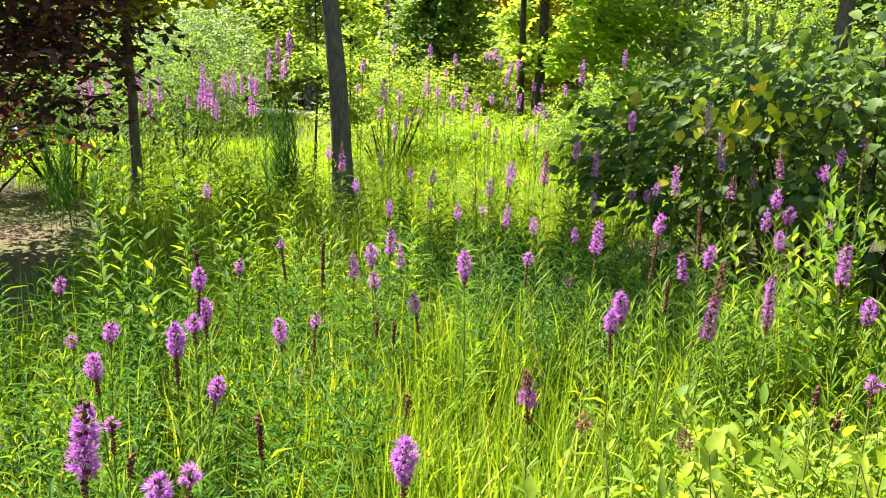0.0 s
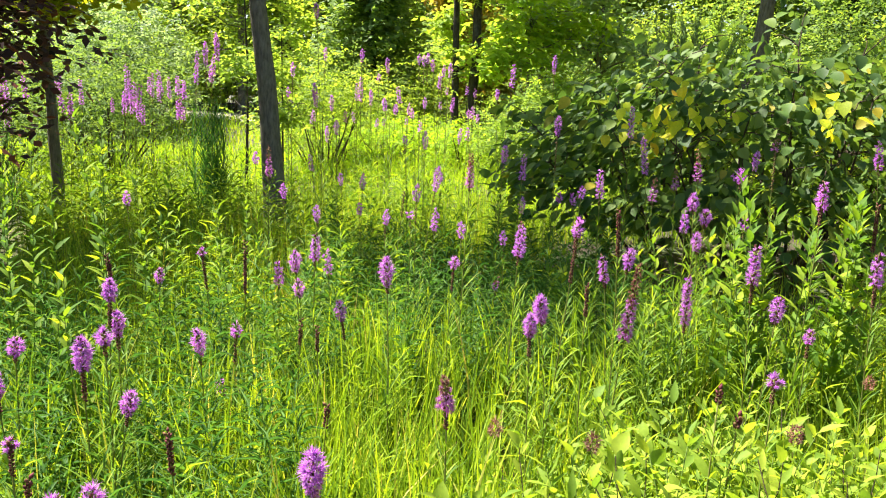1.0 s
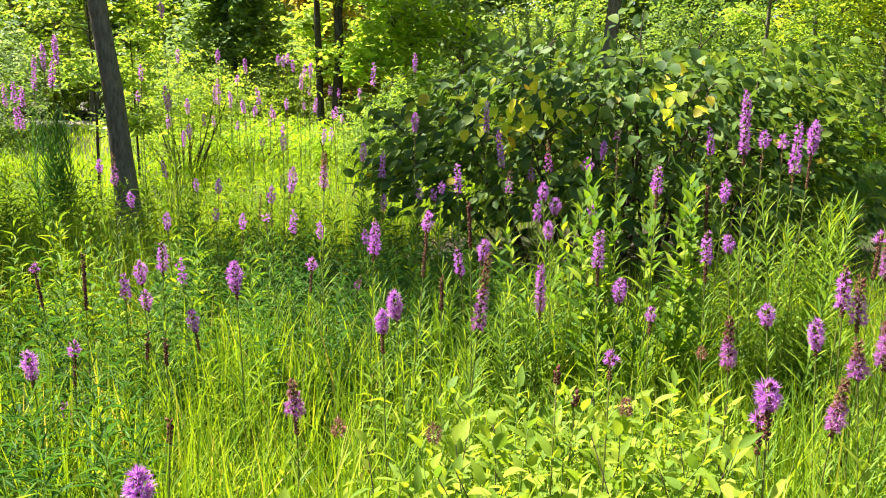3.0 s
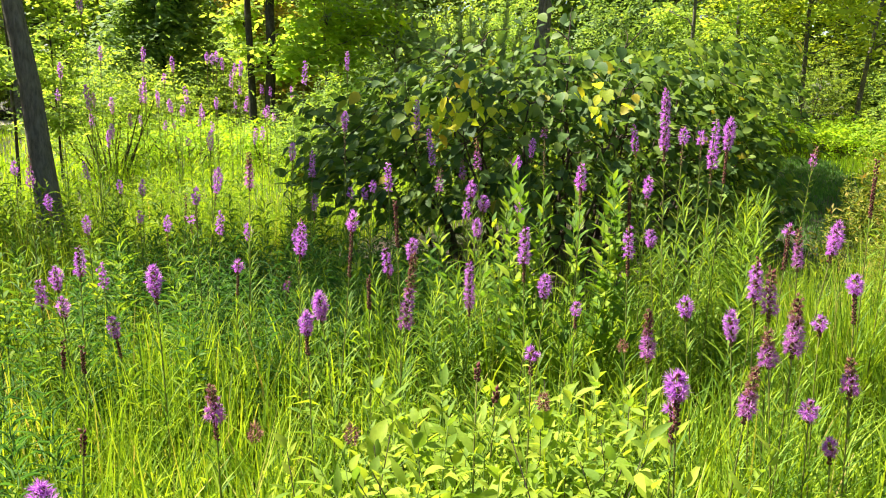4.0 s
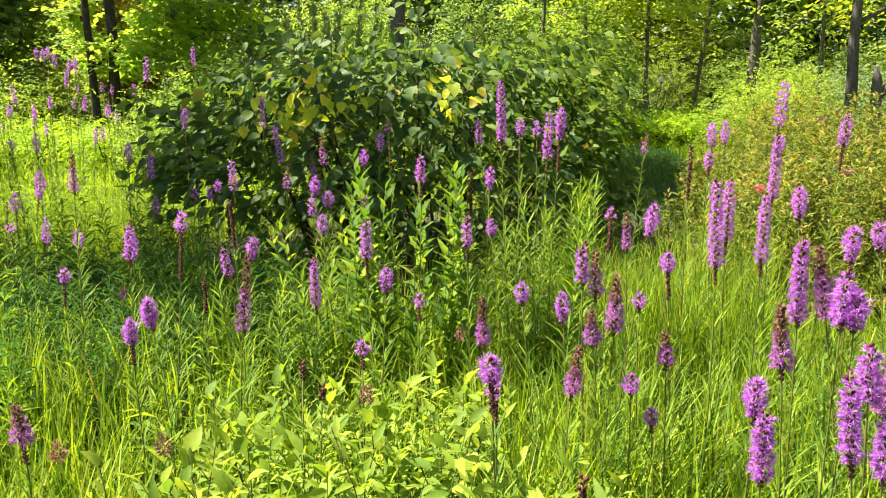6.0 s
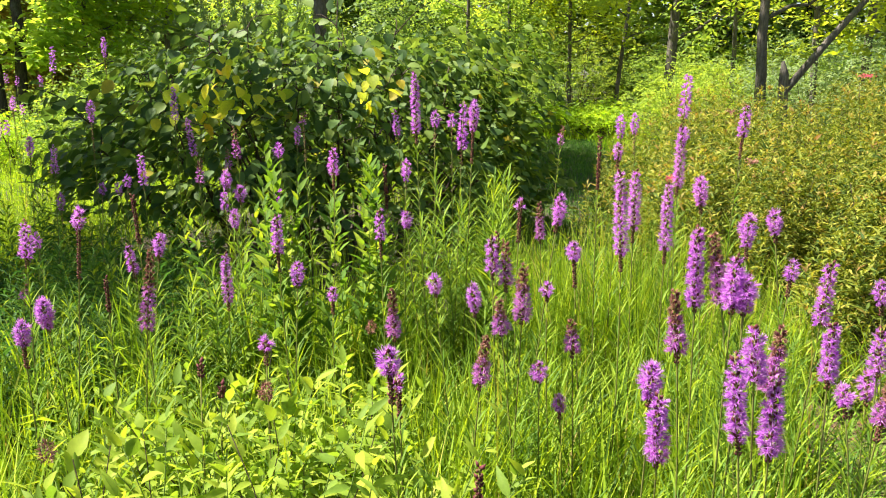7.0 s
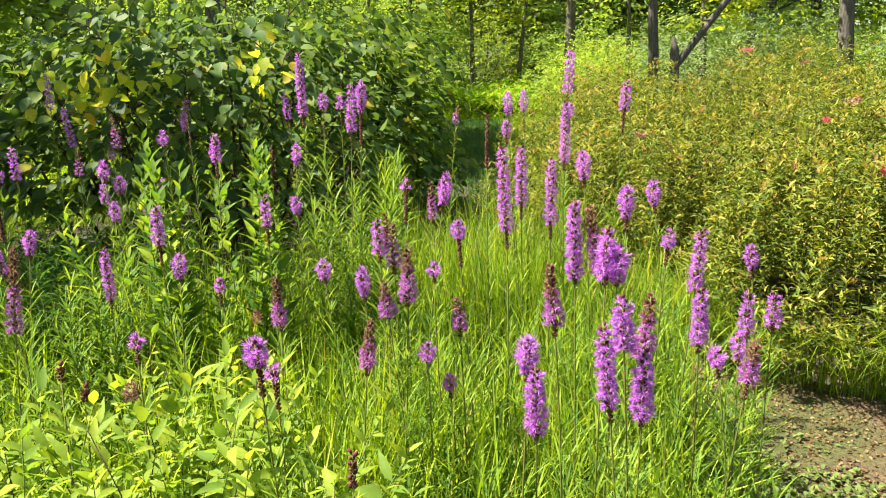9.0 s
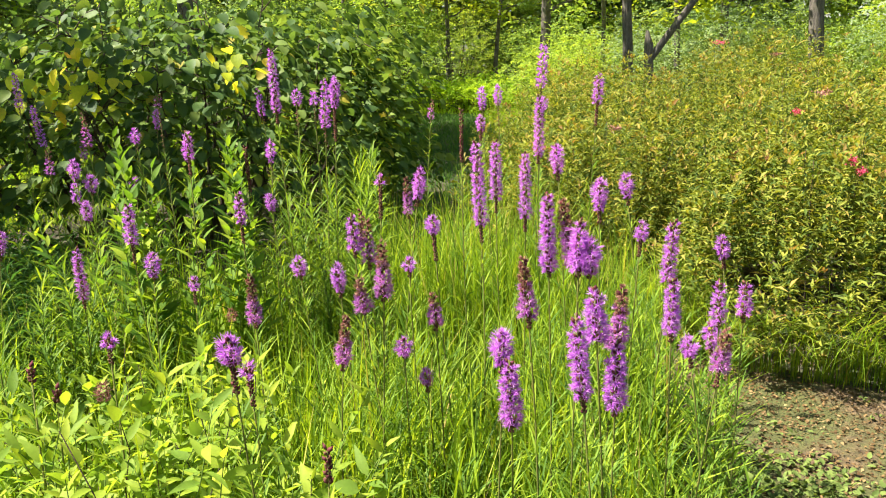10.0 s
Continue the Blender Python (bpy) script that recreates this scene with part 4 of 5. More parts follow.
# ---- trees and background ----
SPRAY_V = []
SPRAY_Q = []
for k_ in range(5):
    a_ = k_ * 2.4
    c_ = np.array((math.cos(a_), math.sin(a_), 0.25 * math.sin(k_ * 1.7))) * (0.25 + 0.14 * k_)
    d_ = unit(np.array((math.cos(a_ + 0.6), math.sin(a_ + 0.6), -0.25)))
    e_ = unit(np.cross(d_, (0.2 * math.sin(k_), 0.2, 1.0)))
    b_ = len(SPRAY_V)
    SPRAY_V += [c_ - d_ * 0.3, c_ + e_ * 0.17, c_ + d_ * 0.36, c_ - e_ * 0.17]
    SPRAY_Q.append((b_, b_ + 1, b_ + 2, b_ + 3))
SPRAY = np.array(SPRAY_V), [np.array(SPRAY_Q)]


def tree(name, x, y, h, radius, crown_low, crown_r, clumps, leaf, material, bark, label, category="tree", lean=(0, 0), fork=0, limbs=11, thick=0.35, density=26, group="", crooked=True):
    """A tree: tapering trunk, limbs, and a crown of leaf sprays gathered in uneven clumps."""
    t = thing(name, x, y, label, category, group)
    tr = Bag()
    top = np.array((lean[0], lean[1], h * 0.92))
    sway = RNG.normal(0, 0.06, 2) if crooked else (0, 0)
    pts = bow((0, 0, -0.05), top, (*sway, 0), 14, radius * 0.12)
    rad = radius * (np.linspace(1, 0.16, 14) + np.r_[0.35, 0.1, np.zeros(12)])
    tube(tr, pts, rad, 12)
    part("trunk", tr, bark, t)
    ends = []
    for k in range(limbs):
        u = crown_low / h + (0.95 - crown_low / h) * (k + RNG.uniform(0, 1)) / limbs
        i = min(int(u * 13), 12)
        p = pts[i] + (pts[i + 1] - pts[i]) * (u * 13 - i)
        az = k * 2.4 + RNG.normal(0, 0.3)
        w = crown_r * math.sqrt(max(0.1, 1 - (2 * (u * h - crown_low) / (h - crown_low) - 0.85) ** 2 * 0.7)) * RNG.uniform(0.7, 1.05)
        e = p + np.array((math.cos(az) * w, math.sin(az) * w, w * RNG.uniform(0.1, 0.55)))
        lb = Bag()
        q = bow(p, e, (0, 0, w * 0.08), 7, w * 0.03)
        tube(lb, q, np.linspace(radius * thick, radius * 0.07, 7), 6)
        for m in range(4):
            j = RNG.integers(2, 6)
            e2 = q[j] + unit(RNG.normal(0, 1, 3) + (0, 0, 0.2)) * w * RNG.uniform(0.25, 0.5)
            tube(lb, bow(q[j], e2, (0, 0, 0.02), 4), np.linspace(radius * 0.12, radius * 0.04, 4), 4)
            ends.append(e2)
        ends += [q[-1], q[-2], q[4]]
        part("limb", lb, bark, t)
    ends = np.array(ends)
    c = ends[RNG.integers(0, len(ends), clumps)] + RNG.normal(0, crown_r * 0.13, (clumps, 3))
    spread_r = crown_r * RNG.uniform(0.1, 0.24, clumps)
    where = np.repeat(c, density, 0) + RNG.normal(0, 1, (clumps * density, 3)) * np.repeat(spread_r, density)[:, None] * (1, 1, 0.6)
    where = where[where[:, 2] > max(0.05, crown_low - 0.25 * crown_r)]
    n = len(where)
    lf = Bag()
    az = RNG.uniform(0, 2 * np.pi, n)
    ahead = np.stack([np.cos(az), np.sin(az), RNG.normal(-0.1, 0.3, n)], -1)
    spread(lf, *SPRAY, where, ahead, np.tile(UPV, (n, 1)) + RNG.normal(0, 0.4, (n, 3)), RNG.uniform(0.7, 1.3, n) * leaf)
    part("crown", lf, material, t)
    return t


def shrub(x, y, r, h, sprays, leaf, material, label, group="shrubs behind the meadow"):
    """A rounded, uneven shrub of stems and leaf sprays."""
    t = thing("background_shrub", x, y, label, "shrub", group)
    lf = Bag()
    n_c = 30
    az = RNG.uniform(0, 2 * np.pi, n_c)
    rr = np.sqrt(RNG.uniform(0, 1, n_c))
    c = np.stack([r * 0.8 * rr * np.cos(az), r * 0.8 * rr * np.sin(az), h * (0.25 + 0.65 * RNG.uniform(0, 1, n_c) * (1 - 0.5 * rr ** 2))], -1)
    for k in range(0, n_c, 2):
        st = Bag()
        tube(st, bow((c[k, 0] * 0.25, c[k, 1] * 0.25, -0.02), c[k], (0, 0, 0.05), 5, 0.02), np.linspace(0.018, 0.004, 5), 5)
        part("stem", st, TWIG, t)
    i = RNG.integers(0, n_c, sprays)
    where = c[i] + RNG.normal(0, 1, (sprays, 3)) * (r * 0.22, r * 0.22, h * 0.13)
    where[:, 2] = np.abs(where[:, 2]) + 0.05
    az = RNG.uniform(0, 2 * np.pi, sprays)
    ahead = np.stack([np.cos(az), np.sin(az), RNG.normal(0.1, 0.4, sprays)], -1)
    spread(lf, *SPRAY, where, ahead, np.tile(UPV, (sprays, 1)) + RNG.normal(0, 0.45, (sprays, 3)), RNG.uniform(0.7, 1.3, sprays) * leaf)
    part("foliage", lf, material, t)
    return t


def at_bearing(deg, dist):
    return dist * math.sin(radians(deg)), dist * math.cos(radians(deg))


# trees that stand in the meadow
tree("young_tree", -1.27, 6.6, 7.0, 0.1, 3.9, 1.5, 40, 0.2, WOOD_A, BARK, "young tree with a straight grey-brown trunk in tall grass", lean=(-0.4, 0.3), limbs=12, crooked=False)
tie_tree = tree("staked_tree", -3.33, 6.9, 4.6, 0.058, 2.15, 1.0, 26, 0.18, GOLD, BARK, "slim young tree with glowing yellow-green leaves and a tie", limbs=10, crooked=False)
tie_bag = Bag()
tube(tie_bag, np.array([(0.0, 0.0, 1.6), (0.002, 0.0, 1.63), (0.003, 0.0, 1.68), (0.003, 0.0, 1.7)]), [0.06, 0.066, 0.066, 0.06], 12)
part("tree_tie", tie_bag, TIE, tie_tree, "black rubber tie round the trunk")
tree("purple_leaved_tree", -4.25, 5.3, 3.8, 0.08, 1.05, 1.5, 150, 0.16, PURPLE_LEAF, BARK_DARK, "small tree with dark purple drooping leaves", limbs=22)
tree("twin_trunk_tree", 0.64, 14.0, 9.5, 0.1, 5.2, 1.8, 26, 0.3, WOOD_A, BARK_DARK, "twin-trunked dark tree behind the meadow", lean=(0.1, 0.0))
tree("twin_trunk_tree", 0.43, 14.1, 9.0, 0.075, 1.8, 0.7, 24, 0.2, WOOD_B, BARK_DARK, "twin-trunked dark tree behind the meadow", lean=(-0.1, 0.1))
tree("shade_tree", 4.58, 11.4, 7.6, 0.15, 4.3, 3.0, 110, 0.3, WOOD_B, BARK, "mature tree with a thick grey trunk behind the shrub", lean=(0.7, -0.2))
tree("small_maple", 1.75, 14.5, 3.6, 0.05, 1.0, 1.15, 34, 0.24, MAPLE, BARK, "small bright green maple at the meadow's edge")
tree("small_maple", *at_bearing(7.5, 17.5), 5.4, 0.06, 1.2, 1.6, 44, 0.26, MAPLE, BARK, "small bright green maple at the meadow's edge")
tree("small_maple", 1.0, 18.0, 4.2, 0.05, 1.2, 1.2, 40, 0.26, WOOD_R, BARK, "small tree with russet young leaves")
tree("forked_tree", 3.25, 15.2, 5.6, 0.07, 1.6, 1.7, 30, 0.26, WOOD_G, BARK, "small forked tree with grey-green leaves")
tree("sapling", -2.35, 9.8, 3.6, 0.022, 0.9, 0.85, 16, 0.13, WOOD_A, BARK_DARK, "thin sapling with sparse leaves in tall grass", limbs=9)
tree("sapling", -2.0, 10.4, 3.2, 0.018, 1.0, 0.7, 12, 0.13, WOOD_B, BARK_DARK, "thin sapling with sparse leaves in tall grass", limbs=8)
# trees beside the lawn
LAWN_TREE = "slim tree with a grey trunk and airy yellow-green crown"
for bx_, by_, bh_, br_, lean_, mat_, cr_ in (
    (9.1, 6.75, 7.0, 0.085, (0.0, 0.3), WOOD_B, 2.6),
    (14.7, 13.95, 8.5, 0.16, (0.1, 0.0), WOOD_B, 3.2),
    (13.9, 16.75, 7.5, 0.07, (0.0, 0.1), WOOD_B, 2.0),
    (11.3, 5.3, 9.0, 0.12, (0.3, 0.2), WOOD_B, 2.8),
    (12.4, 16.9, 6.5, 0.05, (0.5, 0.0), WOOD_B, 1.6),
    (15.1, 16.3, 7.5, 0.07, (1.1, 0.1), WOOD_A, 1.8),
    (13.8, 11.2, 7.0, 0.06, (-0.2, 0.0), WOOD_A, 1.9),
    (12.9, 8.6, 7.2, 0.07, (0.0, 0.2), WOOD_B, 2.1),
    (9.9, 15.6, 7.0, 0.06, (0.0, 0.0), WOOD_A, 1.4),
    (14.8, 9.0, 8.0, 0.1, (0.2, 0.0), WOOD_A, 2.4),
    (11.8, 16.5, 7.5, 0.07, (-0.1, 0.0), WOOD_A, 1.4),
):
    tree("lawn_tree", bx_, by_, bh_, br_, 2.35, cr_, 30, 0.19, LAWN_LEAF if mat_ is WOOD_B else mat_, BARK_MID, LAWN_TREE, lean=lean_, limbs=9, group="trees beside the lawn")


def leaning_limb():
    """A broken stump with one long limb leaning out of it."""
    t = thing("leaning_tree", 9.2, 6.5, "short broken stump with one long limb leaning sideways", "tree")
    s, l = Bag(), Bag()
    tube(s, np.array([(0, 0, -0.05), (0.0, 0, 0.7), (-0.02, 0.02, 1.45), (-0.05, 0.03, 1.62)]), [0.1, 0.075, 0.06, 0.02], 9)
    part("stump", s, BARK, t)
    tube(l, np.array([(0, 0, 1.25), (0.14, -0.16, 1.55), (0.33, -0.38, 1.95), (0.55, -0.6, 2.35), (0.8, -0.75, 3.1)]), [0.05, 0.048, 0.044, 0.036, 0.02], 8)
    part("limb", l, BARK, t)


leaning_limb()


def conifer(x, y, h, r, label):
    """A spruce: tiers of drooping boughs."""
    t = thing("conifer", x, y, label, "tree")
    tr = Bag()
    tube(tr, np.array([(0, 0, -0.05), (0, 0, h * 0.5), (0, 0, h)]), [0.16, 0.09, 0.01], 8)
    part("trunk", tr, BARK_DARK, t)
    lf = Bag()
    for tier in range(17):
        u = tier / 17
        z = 0.5 + (h - 0.6) * u
        for k in range(9):
            az = k * 0.7 + tier * 0.9 + RNG.normal(0, 0.1)
            w = r * (1 - u) ** 0.8 * RNG.uniform(0.75, 1.05) + 0.1
            d = np.array((math.cos(az), math.sin(az), 0))
            s = np.sort(RNG.uniform(0.12, 1, 20))
            c = d * (s * w)[:, None] + UPV * (z + 0.12 * w * s - 0.35 * w * s ** 2)[:, None] + RNG.normal(0, 0.05, (20, 3))
            ah = np.tile(d, (20, 1)) + RNG.normal(0, 0.45, (20, 3))
            spread(lf, *SPRAY, c, ah, np.tile(UPV, (20, 1)) + RNG.normal(0, 0.2, (20, 3)), RNG.uniform(0.2, 0.34, 20))
    part("crown", lf, CONIFER, t)


conifer(-1.5, 18.6, 5.2, 2.3, "dark green conifer with layered drooping boughs")
conifer(11.5, 22.0, 7.5, 2.4, "dark green conifer with layered drooping boughs")

LIGHT_BUSH = "bright green rounded shrub behind the meadow"
for deg_, dist_, r_, h_, mat_ in (
    (-22.6, 12, 1.3, 2.3, WOOD_C), (-26, 13.5, 1.4, 2.3, WOOD_C), (-8, 12.5, 1.0, 1.95, WOOD_B), (-2, 17, 1.5, 1.9, WOOD_B),
    (7, 12, 1.0, 1.5, WOOD_A), (11, 12.5, 1.2, 1.6, WOOD_C), (15, 13, 1.5, 1.9, WOOD_A), (19, 12.5, 1.3, 1.8, WOOD_C),
    (24, 12.5, 1.6, 2.4, WOOD_C), (29, 14, 1.6, 2.6, WOOD_C), (34, 17, 1.7, 2.3, WOOD_A), (8, 21, 1.8, 4.0, WOOD_B), (3.5, 20, 1.5, 3.2, WOOD_B), (40, 25, 2.0, 3.6, WOOD_B), (-30, 10.5, 1.3, 2.0, WOOD_C), (-36, 9.5, 1.4, 2.2, WOOD_C),
    (48, 16, 1.2, 1.6, WOOD_B), (52, 18, 1.7, 2.3, WOOD_B), (57, 15.5, 1.6, 2.5, WOOD_G), (61, 17.5, 1.6, 2.7, WOOD_G), (67, 15.5, 1.7, 2.5, WOOD_B), (74, 13, 1.7, 2.3, WOOD_B), (80, 11, 1.7, 2.3, WOOD_A),
):
    shrub(*at_bearing(deg_, dist_), r_, h_, 1900, 0.085, mat_, LIGHT_BUSH if mat_ is WOOD_B else "rounded green shrub behind the meadow")


# low mounds stand in for the bright lawn band, sunlight painted in their green
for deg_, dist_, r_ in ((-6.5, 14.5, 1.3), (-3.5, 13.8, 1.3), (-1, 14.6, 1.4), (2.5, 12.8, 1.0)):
    shrub(*at_bearing(deg_, dist_), r_, 0.85, 1000, 0.08, GRASS_FAR_LIT, "low lime-green mound standing in for bright lawn, sunlight in its colour", "lime-green shrubs behind the flowers")

# lawn plants take the same brightened, sunlit grass colour
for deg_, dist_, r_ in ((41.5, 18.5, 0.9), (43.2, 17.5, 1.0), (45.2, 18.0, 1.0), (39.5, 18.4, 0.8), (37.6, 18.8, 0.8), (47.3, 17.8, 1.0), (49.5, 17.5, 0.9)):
    shrub(*at_bearing(deg_, dist_), r_, 0.85, 700, 0.1, GRASS_FAR_LIT, "low lime-green plants on the lawn, sunlight put into their colour", "lime-green plants on the lawn")

for k_ in range(44):
    mat_ = (WOOD_B, WOOD_A, WOOD_A, WOOD_G, WOOD_C)[k_ % 5]
    deg_ = -48 + k_ * 3.1 + RNG.normal(0, 1)
    shrub(*at_bearing(deg_, RNG.uniform(19.5, 24) + (12 if -19 < deg_ < -5 else (6 if deg_ > 36 else 0))), RNG.uniform(1.6, 2.3), RNG.uniform(2.6, 4.4) * (0.6 if deg_ > 36 else 1.0), 1500, 0.15, mat_, "tall leafy shrub at the edge of the woods", "tall shrubs at the edge of the woods")


def feather(x, y, h, n):
    """An upright plant with long fine feathery shoots."""
    t = thing("feathery_shrub", x, y, "upright shrub with long fine feathery green shoots", "shrub")
    for k in range(n):
        b = Bag()
        az = RNG.uniform(0, 2 * np.pi)
        r = RNG.uniform(0.1, 0.9)
        e = np.array((r * math.cos(az), r * math.sin(az), h * RNG.uniform(0.75, 1.05)))
        pts = bow((e[0] * 0.3, e[1] * 0.3, 0), e, (0, 0, 0.05), 8)
        s = RNG.uniform(1.5, 6.99, 150)
        i = s.astype(int)
        p = pts[i] + (pts[i + 1] - pts[i]) * (s - i)[:, None]
        ah = unit(e) + RNG.normal(0, 0.45, (150, 3))
        spread(b, *SMALL, p, ah, RNG.normal(0, 1, (150, 3)), np.stack([np.full(150, 0.03), np.full(150, 0.13), np.full(150, 0.08)], -1))
        tube(b, pts, np.linspace(0.012, 0.003, 8), 4)
        part("shoot", b, WOOD_G, t)


feather(*at_bearing(18.0, 12.6), 2.6, 60)

# woods that close the place on every side
wood_kinds = []
for i_, (mat_, bark_) in enumerate(((WOOD_A, BARK), (WOOD_B, BARK), (WOOD_A, BARK_DARK), (WOOD_C, BARK_DARK), (WOOD_G, BARK))):
    wood_kinds.append((mat_, bark_))
first_of = []
for i_, (mat_, bark_) in enumerate(wood_kinds):
    deg_ = (-34, -14, 9, 30, 50)[i_]
    first_of.append(tree("woodland_tree", *at_bearing(deg_, 30 + i_ % 2 * 3), 9.5 + i_, 0.17, 0.9, 3.3, 62, 0.42, mat_, bark_, "tall leafy woodland tree at the edge of the garden", group="woodland trees", limbs=14))
for k_ in range(34):
    deg_ = -52 + k_ * 4.1 + RNG.normal(0, 0.8)
    src_ = first_of[(k_ * 3 + k_ // 5) % 5]
    px_, py_ = at_bearing(deg_, RNG.uniform(28, 37) + (9 if -21 < deg_ < -3 else 0))
    copy_thing(src_, pose(px_, py_, -0.05, 0, 0, RNG.uniform(0, 360)))
for k_ in range(16):
    px_, py_ = at_bearing(92 + k_ * 13.5, RNG.uniform(20, 26))
    copy_thing(first_of[k_ % 5], pose(px_, py_, -0.05, 0, 0, RNG.uniform(0, 360)))


def far_woods():
    """A thick belt of foliage behind the single trees."""
    n = 9000
    deg = RNG.uniform(-65, 95, n)
    d = RNG.uniform(45, 49, n)
    z = RNG.uniform(0, 1, n) ** 0.9 * 13
    a = np.radians(deg)
    where = np.stack([d * np.sin(a), d * np.cos(a), z], -1)
    bag = Bag()
    az = RNG.uniform(0, 2 * np.pi, n)
    ahead = np.stack([np.cos(az), np.sin(az), RNG.normal(0, 0.4, n)], -1)
    spread(bag, *SPRAY, where, ahead, RNG.normal(0, 1, (n, 3)) + (0, 0, 0.5), RNG.uniform(0.8, 1.7, n))
    tagged(part("far_woods", bag, WOOD_B), "dense green woods in the distance", "woods", kind="stuff")


far_woods()

# ---- the single flowers ----
star(-0.89, 1.64, 0.82, 0.059, 0.046, 'y')
star(-0.50, 0.93, 1.04, 0.113, 0.040, 'p')
star(-0.68, 1.64, 0.91, 0.080, 0.078, 'y')
star(-0.75, 1.97, 0.96, 0.061, 0.079, 'y')
star(-0.75, 2.00, 0.86, 0.070, 0.042, 'y')
star(-0.71, 1.82, 0.87, 0.043, 0.034, 'y')
star(-0.66, 1.85, 0.69, 0.060, 0.033, 'y')
star(-0.48, 1.23, 0.78, 0.034, 0.041, 'y')
star(-0.43, 1.00, 0.89, 0.051, 0.029, 'y')
star(-0.60, 2.21, 0.74, 0.082, 0.034, 'p')
star(-0.51, 2.33, 0.73, 0.049, 0.098, 'y')
star(-0.66, 2.64, 0.40, 0.069, 0.016, 'y')
star(-0.76, 2.79, 0.87, 0.033, 0.135, 'y')
star(-0.98, 1.90, 0.81, 0.049, 0.024, 'y')
star(-1.35, 2.29, 0.82, 0.052, 0.015, 'y')
star(-1.11, 1.93, 0.76, 0.033, 0.013, 'y')
star(-0.71, 1.38, 0.79, 0.022, 0.059, 'y')
star(-0.98, 2.96, 0.74, 0.060, 0.017, 'y')
star(-1.46, 3.84, 0.91, 0.069, 0.036, 'y')
star(-0.87, 2.23, 0.96, 0.036, 0.036, 'b')
star(-0.52, 3.02, 0.77, 0.102, 0.017, 'p')
star(-0.41, 2.80, 0.86, 0.074, 0.016, 'p')
star(-0.34, 2.86, 0.92, 0.104, 0.027, 'p')
star(-0.40, 3.53, 0.71, 0.117, 0.023, 'p')
star(-0.40, 2.80, 0.75, 0.068, 0.011, 'p')
star(-0.24, 2.77, 0.68, 0.081, 0.078, 'y')
star(-0.26, 2.38, 0.70, 0.024, 0.065, 'b')
star(-0.32, 2.42, 0.71, 0.040, 0.050, 'b')
star(-0.71, 4.07, 0.94, 0.075, 0.031, 'y')
star(-0.58, 2.74, 0.90, 0.043, 0.154, 'b')
star(-0.42, 1.44, 0.78, 0.026, 0.072, 'b')
star(-0.13, 1.70, 0.73, 0.019, 0.037, 'b')
star(-0.60, 1.24, 0.78, 0.012, 0.029, 'b')
star(-0.07, 1.13, 0.91, 0.077, 0.031, 'p')
star(-0.03, 2.27, 0.97, 0.092, 0.022, 'y')
star(0.15, 1.63, 0.84, 0.079, 0.046, 'o')
star(0.20, 2.96, 0.82, 0.049, 0.091, 'y')
star(-0.13, 3.80, 0.86, 0.076, 0.070, 'y')
star(0.03, 3.43, 1.04, 0.070, 0.105, 'y')
star(0.00, 3.43, 0.92, 0.034, 0.045, 'y')
star(0.12, 3.62, 0.91, 0.111, 0.019, 'p')
star(0.13, 3.46, 1.12, 0.108, 0.052, 'y')
star(0.26, 3.14, 1.21, 0.132, 0.014, 'o')
star(0.50, 4.31, 1.16, 0.094, 0.079, 'y')
star(0.60, 4.20, 1.13, 0.145, 0.025, 'p')
star(0.42, 2.60, 1.03, 0.120, 0.034, 'p')
star(0.24, 3.51, 0.86, 0.073, 0.014, 'p')
star(0.38, 1.95, 0.90, 0.063, 0.059, 'y')
star(0.43, 2.15, 0.89, 0.079, 0.012, 'p')
star(0.55, 2.24, 1.11, 0.054, 0.143, 'y')
star(0.72, 2.46, 1.10, 0.022, 0.130, 'b')
star(0.71, 2.61, 0.92, 0.096, 0.020, 'p')
star(0.82, 2.64, 0.94, 0.077, 0.020, 'p')
star(0.71, 2.12, 1.00, 0.223, 0.008, 'o')
star(1.03, 2.63, 0.85, 0.177, 0.037, 'p')
star(0.61, 2.34, 0.88, 0.018, 0.092, 'b')
star(0.83, 1.47, 0.93, 0.028, 0.039, 'y')
star(0.67, 1.35, 0.94, 0.011, 0.016, 'b')
star(0.70, 1.32, 0.90, 0.011, 0.016, 'b')
star(1.23, 4.42, 1.40, 0.178, 0.032, 'p')
star(1.25, 4.22, 1.24, 0.203, 0.015, 'p')
star(0.80, 4.37, 1.33, 0.106, 0.199, 'y')
star(1.16, 3.13, 1.01, 0.093, 0.012, 'p')
star(1.13, 2.96, 1.10, 0.067, 0.015, 'p')
star(1.14, 2.91, 0.95, 0.070, 0.013, 'p')
star(1.18, 2.94, 1.04, 0.061, 0.015, 'p')
star(1.34, 2.95, 1.01, 0.050, 0.037, 'y')
star(0.95, 3.85, 1.10, 0.155, 0.028, 'p')
star(1.21, 3.78, 1.06, 0.110, 0.028, 'o')
star(1.48, 4.33, 1.05, 0.110, 0.016, 'o')
star(1.30, 3.45, 1.23, 0.131, 0.012, 'o')
star(1.75, 3.88, 1.20, 0.096, 0.028, 'y')
star(1.51, 3.47, 1.15, 0.067, 0.033, 'y')
star(1.56, 3.25, 1.30, 0.046, 0.173, 'o')
star(1.53, 3.57, 1.13, 0.051, 0.026, 'y')
star(0.92, 4.15, 0.96, 0.061, 0.022, 'p')
star(0.87, 4.16, 0.92, 0.062, 0.012, 'y')
star(0.80, 4.17, 0.92, 0.053, 0.012, 'y')
star(0.61, 4.29, 0.87, 0.087, 0.075, 'y')
star(0.47, 3.88, 0.75, 0.074, 0.030, 'p')
